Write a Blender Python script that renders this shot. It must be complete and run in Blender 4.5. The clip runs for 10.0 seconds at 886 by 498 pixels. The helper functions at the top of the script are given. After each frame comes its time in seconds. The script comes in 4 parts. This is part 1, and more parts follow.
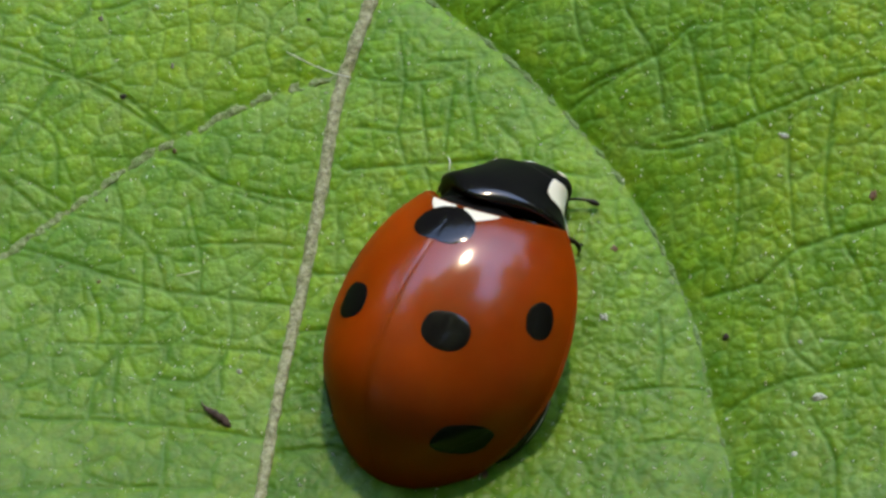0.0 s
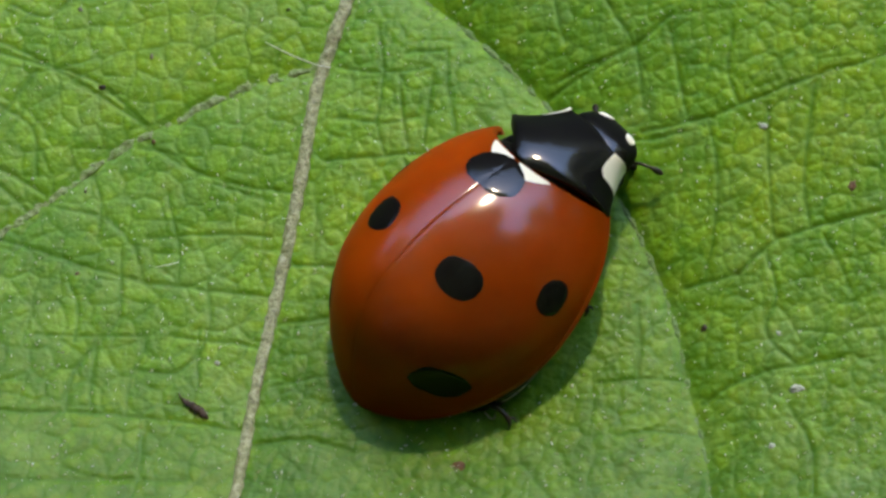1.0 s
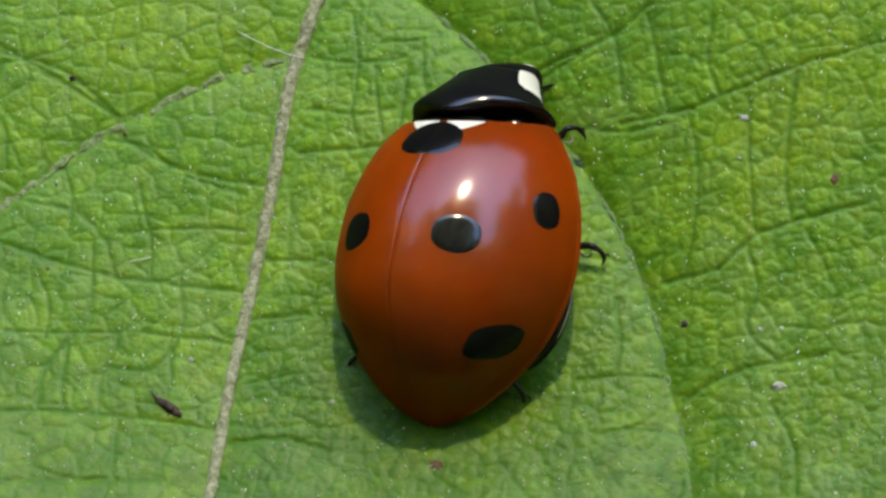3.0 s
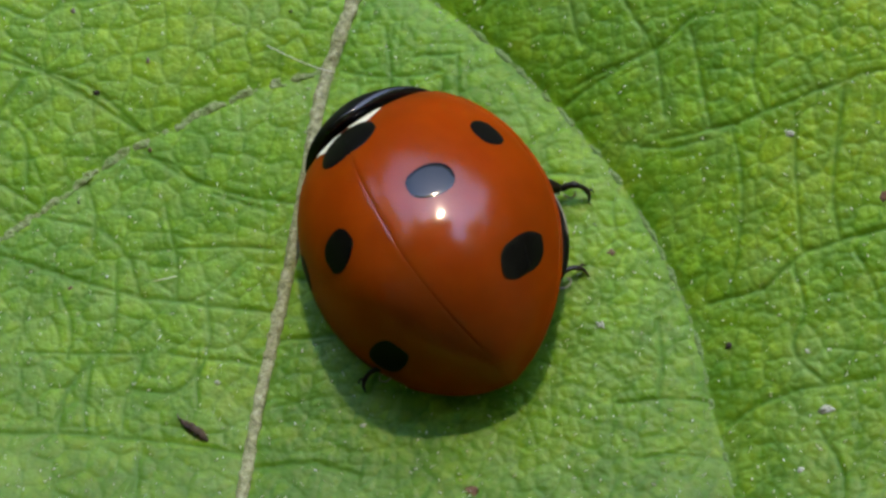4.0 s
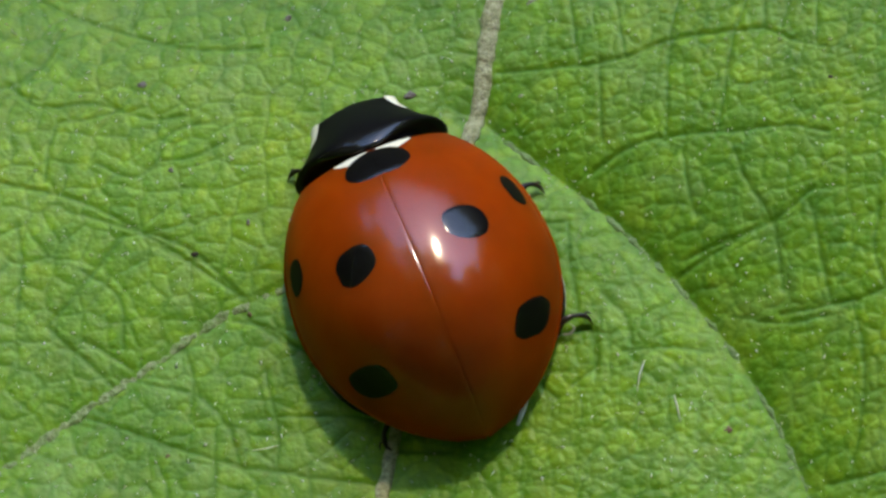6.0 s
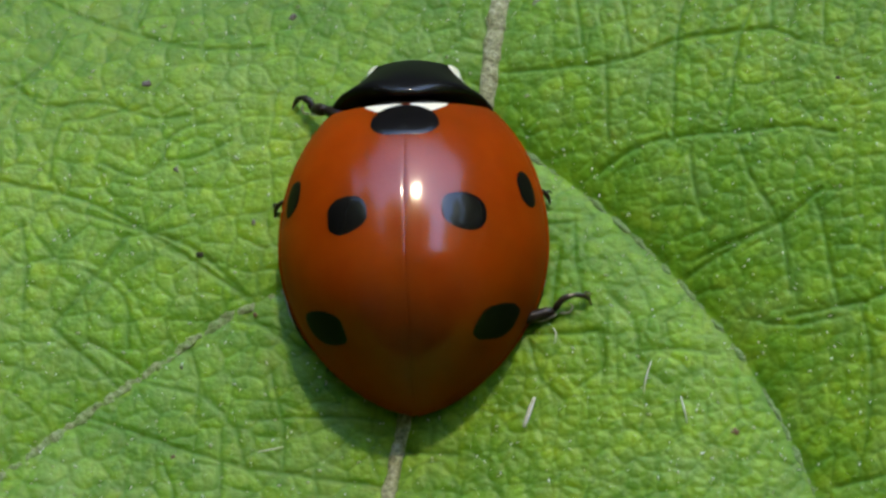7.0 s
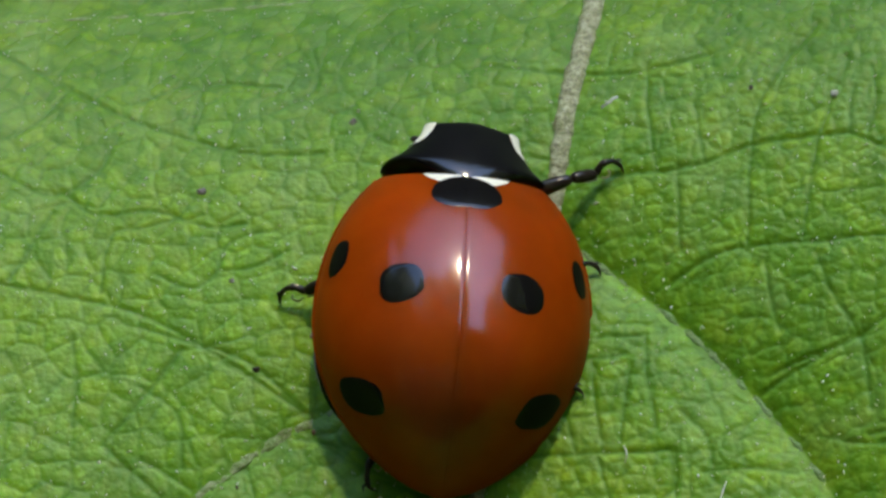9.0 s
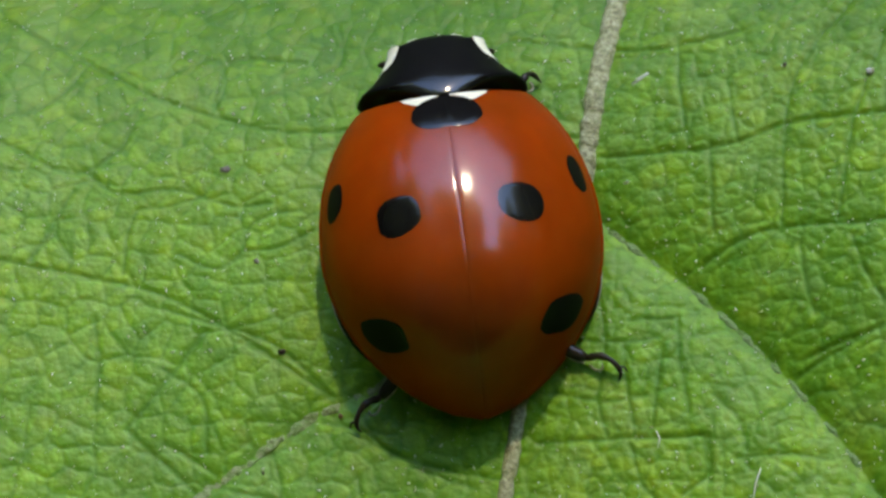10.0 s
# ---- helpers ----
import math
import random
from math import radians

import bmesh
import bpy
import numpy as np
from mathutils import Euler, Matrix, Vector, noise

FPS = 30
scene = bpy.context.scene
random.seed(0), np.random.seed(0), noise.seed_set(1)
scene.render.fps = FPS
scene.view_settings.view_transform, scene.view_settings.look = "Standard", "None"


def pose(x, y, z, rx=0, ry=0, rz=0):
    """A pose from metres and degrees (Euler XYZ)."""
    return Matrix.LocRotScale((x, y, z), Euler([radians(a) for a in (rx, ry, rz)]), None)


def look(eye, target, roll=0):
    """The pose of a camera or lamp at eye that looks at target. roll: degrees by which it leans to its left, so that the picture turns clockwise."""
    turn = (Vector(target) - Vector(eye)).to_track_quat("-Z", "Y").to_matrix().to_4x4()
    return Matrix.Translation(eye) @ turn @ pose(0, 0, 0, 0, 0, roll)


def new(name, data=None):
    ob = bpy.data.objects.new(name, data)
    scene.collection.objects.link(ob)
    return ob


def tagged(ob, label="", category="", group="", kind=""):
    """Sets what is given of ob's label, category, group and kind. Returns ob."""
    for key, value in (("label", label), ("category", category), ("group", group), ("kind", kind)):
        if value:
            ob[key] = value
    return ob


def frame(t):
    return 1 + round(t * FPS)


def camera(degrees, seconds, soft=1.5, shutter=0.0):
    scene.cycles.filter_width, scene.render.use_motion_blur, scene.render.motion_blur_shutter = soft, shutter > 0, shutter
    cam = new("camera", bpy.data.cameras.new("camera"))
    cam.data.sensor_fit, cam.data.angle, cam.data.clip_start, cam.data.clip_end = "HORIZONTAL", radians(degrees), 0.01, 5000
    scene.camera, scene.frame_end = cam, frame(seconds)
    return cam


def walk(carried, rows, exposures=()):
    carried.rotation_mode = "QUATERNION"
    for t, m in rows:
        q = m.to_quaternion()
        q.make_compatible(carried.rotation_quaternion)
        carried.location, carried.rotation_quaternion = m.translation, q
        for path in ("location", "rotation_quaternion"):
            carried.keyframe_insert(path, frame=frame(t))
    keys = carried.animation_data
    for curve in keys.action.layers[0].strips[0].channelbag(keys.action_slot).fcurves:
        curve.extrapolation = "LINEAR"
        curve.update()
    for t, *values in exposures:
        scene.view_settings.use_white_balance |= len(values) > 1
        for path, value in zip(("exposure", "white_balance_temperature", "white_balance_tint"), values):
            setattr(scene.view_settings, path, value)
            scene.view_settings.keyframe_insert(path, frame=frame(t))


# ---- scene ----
# The model is laid out in units of 0.9 mm, which gives the ladybird its true size.
U = 0.0009

# ---- camera and its walk: seconds, eye in units, turn in degrees ----
VIEW = [
    (0.0, 13.887, -31.890, 66.325, 23.233, 10.538, 1.851),
    (0.5, 14.321, -31.809, 66.149, 23.197, 10.802, 1.921),
    (1.0, 14.986, -31.593, 65.949, 22.956, 11.048, 1.966),
    (1.5, 15.281, -31.390, 65.926, 22.581, 10.830, 1.867),
    (1.8, 15.696, -31.084, 66.158, 22.207, 10.997, 1.819),
    (2.0, 15.534, -31.429, 65.875, 22.537, 10.872, 1.779),
    (2.5, 14.964, -31.289, 65.368, 22.620, 10.609, 1.689),
    (2.7, 14.909, -30.138, 65.744, 21.670, 10.649, 1.584),
    (3.8, 14.306, -30.007, 63.375, 22.796, 11.047, 1.860),
    (4.0, 13.827, -29.987, 63.129, 22.887, 10.833, 1.843),
    (4.5, 13.234, -29.841, 62.728, 23.199, 10.851, 1.973),
    (5.0, 11.015, -29.569, 62.874, 24.420, 9.535, 1.909),
    (5.5, 10.730, -29.178, 62.389, 25.409, 9.766, 2.433),
    (6.0, 10.039, -28.723, 62.356, 25.504, 9.577, 2.404),
    (6.2, 9.910, -28.250, 62.563, 25.119, 9.522, 2.331),
    (7.3, 9.604, -28.427, 62.227, 25.320, 9.320, 2.425),
    (7.5, 9.734, -28.577, 61.902, 25.522, 9.473, 2.476),
    (8.0, 9.522, -28.059, 61.692, 25.585, 9.554, 2.425),
    (8.3, 10.383, -27.316, 61.712, 25.682, 10.566, 2.740),
    (8.5, 9.428, -27.426, 61.211, 26.372, 10.134, 2.613),
    (9.0, 9.389, -26.481, 60.335, 26.699, 10.599, 2.882),
    (9.2, 8.688, -26.059, 60.212, 26.422, 10.240, 2.662),
    (9.5, 8.985, -25.602, 60.152, 25.977, 10.599, 2.857),
    (10.0, 8.574, -25.082, 59.911, 25.453, 10.572, 2.850),
]
cam = camera(16.0, 10.0, soft=2.9)
walk(cam, [(t, pose(x * U, y * U, z * U, a, b, c)) for t, x, y, z, a, b, c in VIEW], [(0, 2.50, 7450, 15), (1.5, 2.53, 7450, 15), (2, 2.62, 7450, 15), (4, 2.52, 7450, 15), (4.5, 2.61, 7450, 15), (5, 2.49, 7350, 15), (6, 2.49, 7250, 14), (7.5, 2.49, 7200, 13), (8.5, 2.36, 7150, 12), (10, 2.51, 7150, 12)])

# ---- world, sun, exposure ----
SUN = Vector((0.185, 0.60, 0.775)).normalized()
world = bpy.data.worlds.new("sky")
scene.world = world
world.use_nodes = True
wn = world.node_tree.nodes
sky = wn.new("ShaderNodeTexSky")
sky.sky_type, sky.sun_disc = "NISHITA", False
sky.sun_elevation = math.asin(SUN.z)
sky.sun_rotation = math.atan2(SUN.x, SUN.y)
sky.air_density, sky.dust_density, sky.ozone_density = 1.0, 0.3, 5.0
world.node_tree.links.new(sky.outputs[0], wn["Background"].inputs[0])
wn["Background"].inputs[1].default_value = 0.15
sun = new("sun", bpy.data.lights.new("sun", "SUN"))
sun.data.energy, sun.data.angle, sun.data.color = 0.34, radians(2.2), (1.0, 0.88, 0.64)
sun.matrix_world = look(SUN, (0, 0, 0))


# ---- materials ----
class Mat:
    """A node material with a few short cuts."""

    def __init__(self, name):
        self.m = bpy.data.materials.new(name)
        self.m.use_nodes = True
        self.nt = self.m.node_tree
        self.bsdf = self.nt.nodes["Principled BSDF"]
        self.co = self.node("ShaderNodeTexCoord").outputs["Object"]

    def node(self, kind):
        return self.nt.nodes.new(kind)

    def link(self, a, b):
        self.nt.links.new(a, b)

    def noise(self, scale, detail=4, rough=0.55):
        n = self.node("ShaderNodeTexNoise")
        n.inputs["Scale"].default_value = scale / U
        n.inputs["Detail"].default_value = detail
        n.inputs["Roughness"].default_value = rough
        self.link(self.co, n.inputs["Vector"])
        return n.outputs["Fac"]

    def cells(self, scale, feature="F1"):
        n = self.node("ShaderNodeTexVoronoi")
        n.feature = feature
        n.inputs["Scale"].default_value = scale / U
        self.link(self.co, n.inputs["Vector"])
        return n.outputs["Distance"]

    def ramp(self, fac, stops):
        n = self.node("ShaderNodeValToRGB")
        e = n.color_ramp.elements
        while len(e) < len(stops):
            e.new(0.5)
        for el, (p, c) in zip(e, stops):
            el.position, el.color = p, (*c, 1) if len(c) == 3 else c
        self.link(fac, n.inputs["Fac"])
        return n.outputs["Color"]

    def mix(self, fac, a, b, mode="MIX"):
        n = self.node("ShaderNodeMix")
        n.data_type, n.blend_type = "RGBA", mode
        for v, i in ((fac, 0), (a, 6), (b, 7)):
            if isinstance(v, (int, float)):
                n.inputs[i].default_value = v
            elif isinstance(v, tuple):
                n.inputs[i].default_value = (*v, 1)
            else:
                self.link(v, n.inputs[i])
        return n.outputs[2]

    def bump(self, height, strength, distance):
        n = self.node("ShaderNodeBump")
        n.inputs["Strength"].default_value = strength
        n.inputs["Distance"].default_value = distance * U
        self.link(height, n.inputs["Height"])
        self.link(n.outputs["Normal"], self.bsdf.inputs["Normal"])

    def set(self, **kw):
        for k, v in kw.items():
            s = self.bsdf.inputs[k.replace("_", " ")]
            if isinstance(v, (int, float)):
                s.default_value = v
            elif isinstance(v, tuple):
                s.default_value = (*v, 1)
            else:
                self.link(v, s)
        return self.m


def leaf_material():
    m = Mat("leaf")
    broad = m.ramp(m.noise(0.16, 3), [(0.34, (0.088, 0.225, 0.009)), (0.50, (0.116, 0.265, 0.010)), (0.68, (0.165, 0.300, 0.011))])
    mid = m.ramp(m.noise(1.1, 3), [(0.35, (0.80, 0.86, 0.86)), (0.62, (1.08, 1.05, 0.97))])
    c = m.mix(1.0, broad, mid, "MULTIPLY")
    # uneven light painted in: paler over the middle, deeper green to tip and base
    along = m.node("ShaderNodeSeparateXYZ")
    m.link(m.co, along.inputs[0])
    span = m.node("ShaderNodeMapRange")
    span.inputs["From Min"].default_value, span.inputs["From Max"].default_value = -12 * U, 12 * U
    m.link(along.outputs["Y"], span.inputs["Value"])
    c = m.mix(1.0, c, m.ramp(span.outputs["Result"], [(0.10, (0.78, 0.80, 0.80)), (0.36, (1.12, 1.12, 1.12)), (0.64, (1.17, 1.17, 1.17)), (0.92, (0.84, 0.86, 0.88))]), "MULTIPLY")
    # each small cell of the blade has its own tint, paler mid, darker rim
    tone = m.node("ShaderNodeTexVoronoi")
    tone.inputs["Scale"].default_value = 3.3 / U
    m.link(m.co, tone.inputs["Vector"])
    pick = m.node("ShaderNodeSeparateColor")
    m.link(tone.outputs["Color"], pick.inputs["Color"])
    c = m.mix(1.0, c, m.ramp(pick.outputs[0], [(0.1, (0.80, 0.87, 0.88)), (0.55, (1.0, 1.0, 1.0)), (0.95, (1.34, 1.20, 1.38))]), "MULTIPLY")
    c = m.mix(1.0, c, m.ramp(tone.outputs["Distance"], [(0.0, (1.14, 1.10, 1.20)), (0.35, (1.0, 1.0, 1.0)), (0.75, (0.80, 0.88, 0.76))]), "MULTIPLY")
    # pale green patches at random, a sheen painted into the colour
    painted_sheen = m.ramp(m.noise(0.62, 5), [(0.48, (0, 0, 0)), (0.70, (0.45, 0.45, 0.45))])
    c = m.mix(painted_sheen, c, (0.19, 0.34, 0.09))
    spots = m.ramp(m.noise(0.85, 3), [(0.56, (0, 0, 0)), (0.72, (0.30, 0.30, 0.30))])
    c = m.mix(spots, c, (0.25, 0.34, 0.02))
    # veinlets are a deeper green, with the shade of their grooves painted in
    veinlet_shade = m.node("ShaderNodeAttribute")
    veinlet_shade.attribute_name = "veinlet_shade"
    c = m.mix(m.ramp(veinlet_shade.outputs["Fac"], [(0.1, (0, 0, 0)), (1.0, (0.60, 0.60, 0.60))]), c, (0.042, 0.145, 0.008))
    dome = m.cells(8.5)
    cushion = m.ramp(dome, [(0.0, (1, 1, 1)), (0.35, (0.80, 0.80, 0.80)), (0.90, (0, 0, 0))])
    m.bump(m.mix(0.3, cushion, m.noise(14.0, 3)), 0.4, 0.03)
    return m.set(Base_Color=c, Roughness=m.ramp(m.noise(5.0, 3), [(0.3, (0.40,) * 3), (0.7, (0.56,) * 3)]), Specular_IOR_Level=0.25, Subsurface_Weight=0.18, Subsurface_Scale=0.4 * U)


def vein_material(name, pale, dark, flecks):
    m = Mat(name)
    c = m.ramp(m.noise(7.0, 5, 0.7), [(0.38, dark), (0.60, pale)])
    c = m.mix(m.ramp(m.noise(11.0, 4), [(0.53, (0, 0, 0)), (0.62, (flecks,) * 3)]), c, (0.06, 0.05, 0.03))
    m.bump(m.noise(9.0, 5), 0.8, 0.07)
    return m.set(Base_Color=c, Roughness=0.6, Specular_IOR_Level=0.35)


def shell_material(name, a, b, rough=0.4, coat=0.75, glow=0.0, cloud=None):
    m = Mat(name)
    c = m.ramp(m.noise(0.7, 4), [(0.32, a), (0.68, b)])
    if cloud:  # mixes in a darker red in soft random clouds
        c = m.mix(m.ramp(m.noise(0.33, 2), [(0.47, (0, 0, 0)), (0.66, (0.65, 0.65, 0.65))]), c, cloud)
    m.bump(m.mix(0.3, m.noise(1.5, 4), m.cells(14.0)), 0.10, 0.06)
    if glow:
        m.bsdf.subsurface_method = "BURLEY"
        m.set(Subsurface_Weight=glow, Subsurface_Scale=1.2 * U)
        m.bsdf.inputs["Subsurface Radius"].default_value = (1.0, 0.25, 0.08)
    facing = m.node("ShaderNodeLayerWeight")
    gloss = m.ramp(facing.outputs["Facing"], [(0.12, (coat,) * 3), (0.22, (0.55 * coat,) * 3), (0.31, (0.2 * coat,) * 3), (0.45, (0.03 * coat,) * 3)])
    return m.set(Base_Color=c, Roughness=rough, Specular_IOR_Level=0.03, Coat_Weight=gloss, Coat_Roughness=0.125, Coat_IOR=1.74)


def plain_material(name, a, b, rough=0.5, scale=2.0, bumpy=0.3):
    m = Mat(name)
    c = m.ramp(m.noise(scale, 4), [(0.3, a), (0.7, b)])
    m.bump(m.noise(scale * 4, 3), bumpy, 0.03)
    return m.set(Base_Color=c, Roughness=rough)


def screen_material():
    """Thin leaves of the added screen; the light they let through fills shade."""
    m = Mat("screen_leaf")
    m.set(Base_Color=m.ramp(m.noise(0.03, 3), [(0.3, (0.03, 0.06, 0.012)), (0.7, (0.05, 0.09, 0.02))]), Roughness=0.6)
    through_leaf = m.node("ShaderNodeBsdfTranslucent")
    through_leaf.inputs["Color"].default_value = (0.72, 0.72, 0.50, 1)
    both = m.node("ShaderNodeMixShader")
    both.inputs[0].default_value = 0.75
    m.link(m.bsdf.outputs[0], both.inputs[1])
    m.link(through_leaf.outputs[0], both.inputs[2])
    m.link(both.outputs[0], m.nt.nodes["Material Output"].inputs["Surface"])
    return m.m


LEAF = leaf_material()
MIDRIB = vein_material("midrib", (0.44, 0.45, 0.28), (0.19, 0.22, 0.09), 0.5)
SIDE_VEIN = vein_material("side_vein", (0.25, 0.31, 0.14), (0.11, 0.21, 0.04), 0.45)
CREASE_VEIN = vein_material("crease_vein", (0.17, 0.27, 0.10), (0.10, 0.22, 0.04), 0.35)
RED = shell_material("red_shell", (0.29, 0.034, 0.001), (0.37, 0.050, 0.002), 0.45, 0.85, 0.6, (0.17, 0.022, 0.001))
BLACK = shell_material("black_shell", (0.004, 0.004, 0.005), (0.007, 0.007, 0.007), 0.5, 0.95)
SPOT = shell_material("black_spot", (0.003, 0.003, 0.003), (0.006, 0.005, 0.005), 0.5, 0.8)
CREAM = shell_material("cream_patch", (0.76, 0.74, 0.58), (0.84, 0.82, 0.70), 0.35, 0.4)
LEG = shell_material("black_leg", (0.006, 0.006, 0.006), (0.040, 0.030, 0.022), 0.32, 0.5)
# hairs of shin and sole, and the painted reflection along the thigh
HAIR_HIGHLIGHT = plain_material("pale_hair_highlight", (0.24, 0.23, 0.18), (0.48, 0.46, 0.38), 0.6, 6.0)
SOIL = plain_material("soil", (0.016, 0.020, 0.008), (0.045, 0.050, 0.018), 0.9, 0.02, 0.8)
GRASS = plain_material("grass", (0.24, 0.36, 0.02), (0.34, 0.46, 0.03), 0.45, 0.6)
SCREEN = screen_material()
STALK = plain_material("stalk", (0.20, 0.22, 0.08), (0.30, 0.30, 0.12), 0.6, 1.0)
DARK_BIT = plain_material("dark_debris", (0.020, 0.016, 0.012), (0.07, 0.05, 0.035), 0.8, 4.0)
GREY_BIT = plain_material("grey_debris", (0.07, 0.06, 0.055), (0.26, 0.23, 0.20), 0.8, 4.0)
BROWN_BIT = plain_material("brown_debris", (0.07, 0.035, 0.02), (0.22, 0.12, 0.06), 0.8, 4.0)
BROWN_DARK = plain_material("bark", (0.020, 0.013, 0.009), (0.10, 0.065, 0.045), 0.85, 3.0)
# near-white colour that stands in for sun glints on the blade
GLINT = plain_material("glint_white", (0.62, 0.68, 0.52), (0.88, 0.90, 0.80), 0.2, 1.0)
FIBRE = plain_material("white_fibre", (0.58, 0.60, 0.50), (0.86, 0.86, 0.78), 0.5, 6.0)
WHITE_BIT = plain_material("white_fluff", (0.30, 0.34, 0.26), (0.52, 0.54, 0.46), 0.8, 5.0)


# ---- mesh helpers ----
def part(name, bm, material, parent=None, label=""):
    """Links a bmesh, built in units, as one smooth mesh object under a thing or a part."""
    me = bpy.data.meshes.new(name)
    bmesh.ops.scale(bm, vec=(U, U, U), verts=bm.verts)
    bmesh.ops.recalc_face_normals(bm, faces=bm.faces)
    for f in bm.faces:
        f.smooth = True
    bm.to_mesh(me)
    bm.free()
    me.materials.append(material)
    ob = new(name, me)
    ob.parent = parent
    if label:
        ob["label"] = label
    return ob


def grid_part(name, P, material, parent=None, label=""):
    """A smooth sheet through an array of points (rows, columns, 3) in units."""
    n, k = P.shape[:2]
    i = np.arange(n * k).reshape(n, k)
    q = np.stack([i[:-1, :-1], i[:-1, 1:], i[1:, 1:], i[1:, :-1]], -1).reshape(-1, 4)
    return mesh_part(name, P.reshape(-1, 3), q, material, parent, label)


def mesh_part(name, verts, quads, material, parent=None, label=""):
    me = bpy.data.meshes.new(name)
    me.vertices.add(len(verts))
    me.vertices.foreach_set("co", (np.asarray(verts, np.float32) * U).ravel())
    me.loops.add(quads.size)
    me.loops.foreach_set("vertex_index", quads.astype(np.int32).ravel())
    me.polygons.add(len(quads))
    me.polygons.foreach_set("loop_start", np.arange(0, quads.size, quads.shape[1], dtype=np.int32))
    me.update(calc_edges=True)
    me.polygons.foreach_set("use_smooth", np.ones(len(quads), bool))
    me.materials.append(material)
    ob = new(name, me)
    ob.parent = parent
    if label:
        ob["label"] = label
    return ob


def spline(points, n):
    """n points along a smooth curve through a few points."""
    p = np.array([tuple(q) for q in points], float)
    t = np.concatenate([[0], np.cumsum(np.linalg.norm(np.diff(p, axis=0), axis=1))])
    s = np.linspace(0, t[-1], n)
    d = np.gradient(p, t, axis=0) if len(p) > 2 else np.repeat((p[1:] - p[:1]) / t[-1], 2, 0)
    j = np.clip(np.searchsorted(t, s, side="right") - 1, 0, len(p) - 2)
    h = (t[j + 1] - t[j])[:, None]
    u = ((s - t[j]) / h[:, 0])[:, None]
    return ((2 * u**3 - 3 * u**2 + 1) * p[j] + (u**3 - 2 * u**2 + u) * h * d[j]
            + (3 * u**2 - 2 * u**3) * p[j + 1] + (u**3 - u**2) * h * d[j + 1])


def tube(bm, path, radii, sides=8, flat=1.0):
    """A round tube along a path, with a radius at each point."""
    path = [Vector(p) for p in path]
    radii = [float(r) for r in radii]
    rings = []
    for i, p in enumerate(path):
        d = (path[min(i + 1, len(path) - 1)] - path[max(i - 1, 0)]).normalized()
        side = d.cross(Vector((0, 0, 1)))
        side = side.normalized() if side.length > 1e-3 else Vector((1, 0, 0))
        up = side.cross(d)
        rings.append([bm.verts.new(p + radii[i] * (math.cos(a) * side + flat * math.sin(a) * up))
                      for a in (2 * math.pi * k / sides for k in range(sides))])
    for a, b in zip(rings, rings[1:]):
        for k in range(sides):
            bm.faces.new((a[k], a[(k + 1) % sides], b[(k + 1) % sides], b[k]))
    bm.faces.new(rings[0])
    bm.faces.new(rings[-1])


def blob(bm, centre, size, turn=(0, 0, 0), wobble=0.0, div=3, seed=0):
    """A rounded lump; wobble makes it uneven."""
    m = Matrix.LocRotScale(Vector(centre), Euler([radians(a) for a in turn]), Vector(size))
    made = bmesh.ops.create_icosphere(bm, subdivisions=div, radius=1.0)["verts"]
    for v in made:
        v.co *= 1 + wobble * noise.noise(v.co * 2.3 + Vector((seed * 7.1, seed * 3.3, 0)))
        v.co = m @ v.co


# ---- the leaf ----
MAIN = [(0.08, 15.94), (-0.31, 11.44), (-0.50, 9.64), (-0.83, 7.44), (-1.14, 4.74), (-1.53, 3.04), (-2.08, 1.04), (-2.37, -1.26), (-2.74, -3.86), (-3.16, -6.76), (-3.35, -9.66), (-3.74, -14.06), (-4.31, -22.06)]
LEFT = [(-1.98, 1.49), (-2.48, 1.34), (-3.93, 0.90), (-5.66, 0.05), (-7.15, -0.85), (-8.45, -1.94), (-9.64, -2.94), (-12.62, -5.83), (-17.09, -11.02)]
RIGHT = [(-1.14, 4.49), (-0.29, 3.64), (1.01, 2.59), (2.20, 1.48), (3.65, -0.13), (4.80, -1.68), (5.90, -3.79), (6.46, -5.39), (6.81, -7.09), (7.21, -8.79), (7.41, -10.59), (8.02, -14.60)]
FAR_LEFT = [(-0.31, 11.44), (-5.19, 11.15), (-11.17, 10.57), (-20.13, 9.50)]
FAR_RIGHT = [(-0.11, 12.94), (4.77, 13.13), (9.75, 11.51), (15.74, 6.89)]
# sunken veinlets of each field between the large veins
LOWER_LEFT = [
    [(-3, -4.5), (-6, -4.1), (-9.5, -3)],
    [(-3.4, -7.9), (-6.9, -7.5), (-9, -7.5)],
    [(-3.1, -5.8), (-5.2, -5.5)],
    [(-8.7, -9.3), (-4.5, -9.2)],
    [(-6.6, -3.9), (-6.5, -4.8), (-7.5, -6.7), (-7.5, -7.5)],
    [(-4.5, -4.2), (-4.4, -5.5), (-5, -6.4), (-6, -6.4)],
    [(-5.6, -7.7), (-5.7, -8.9)],
]
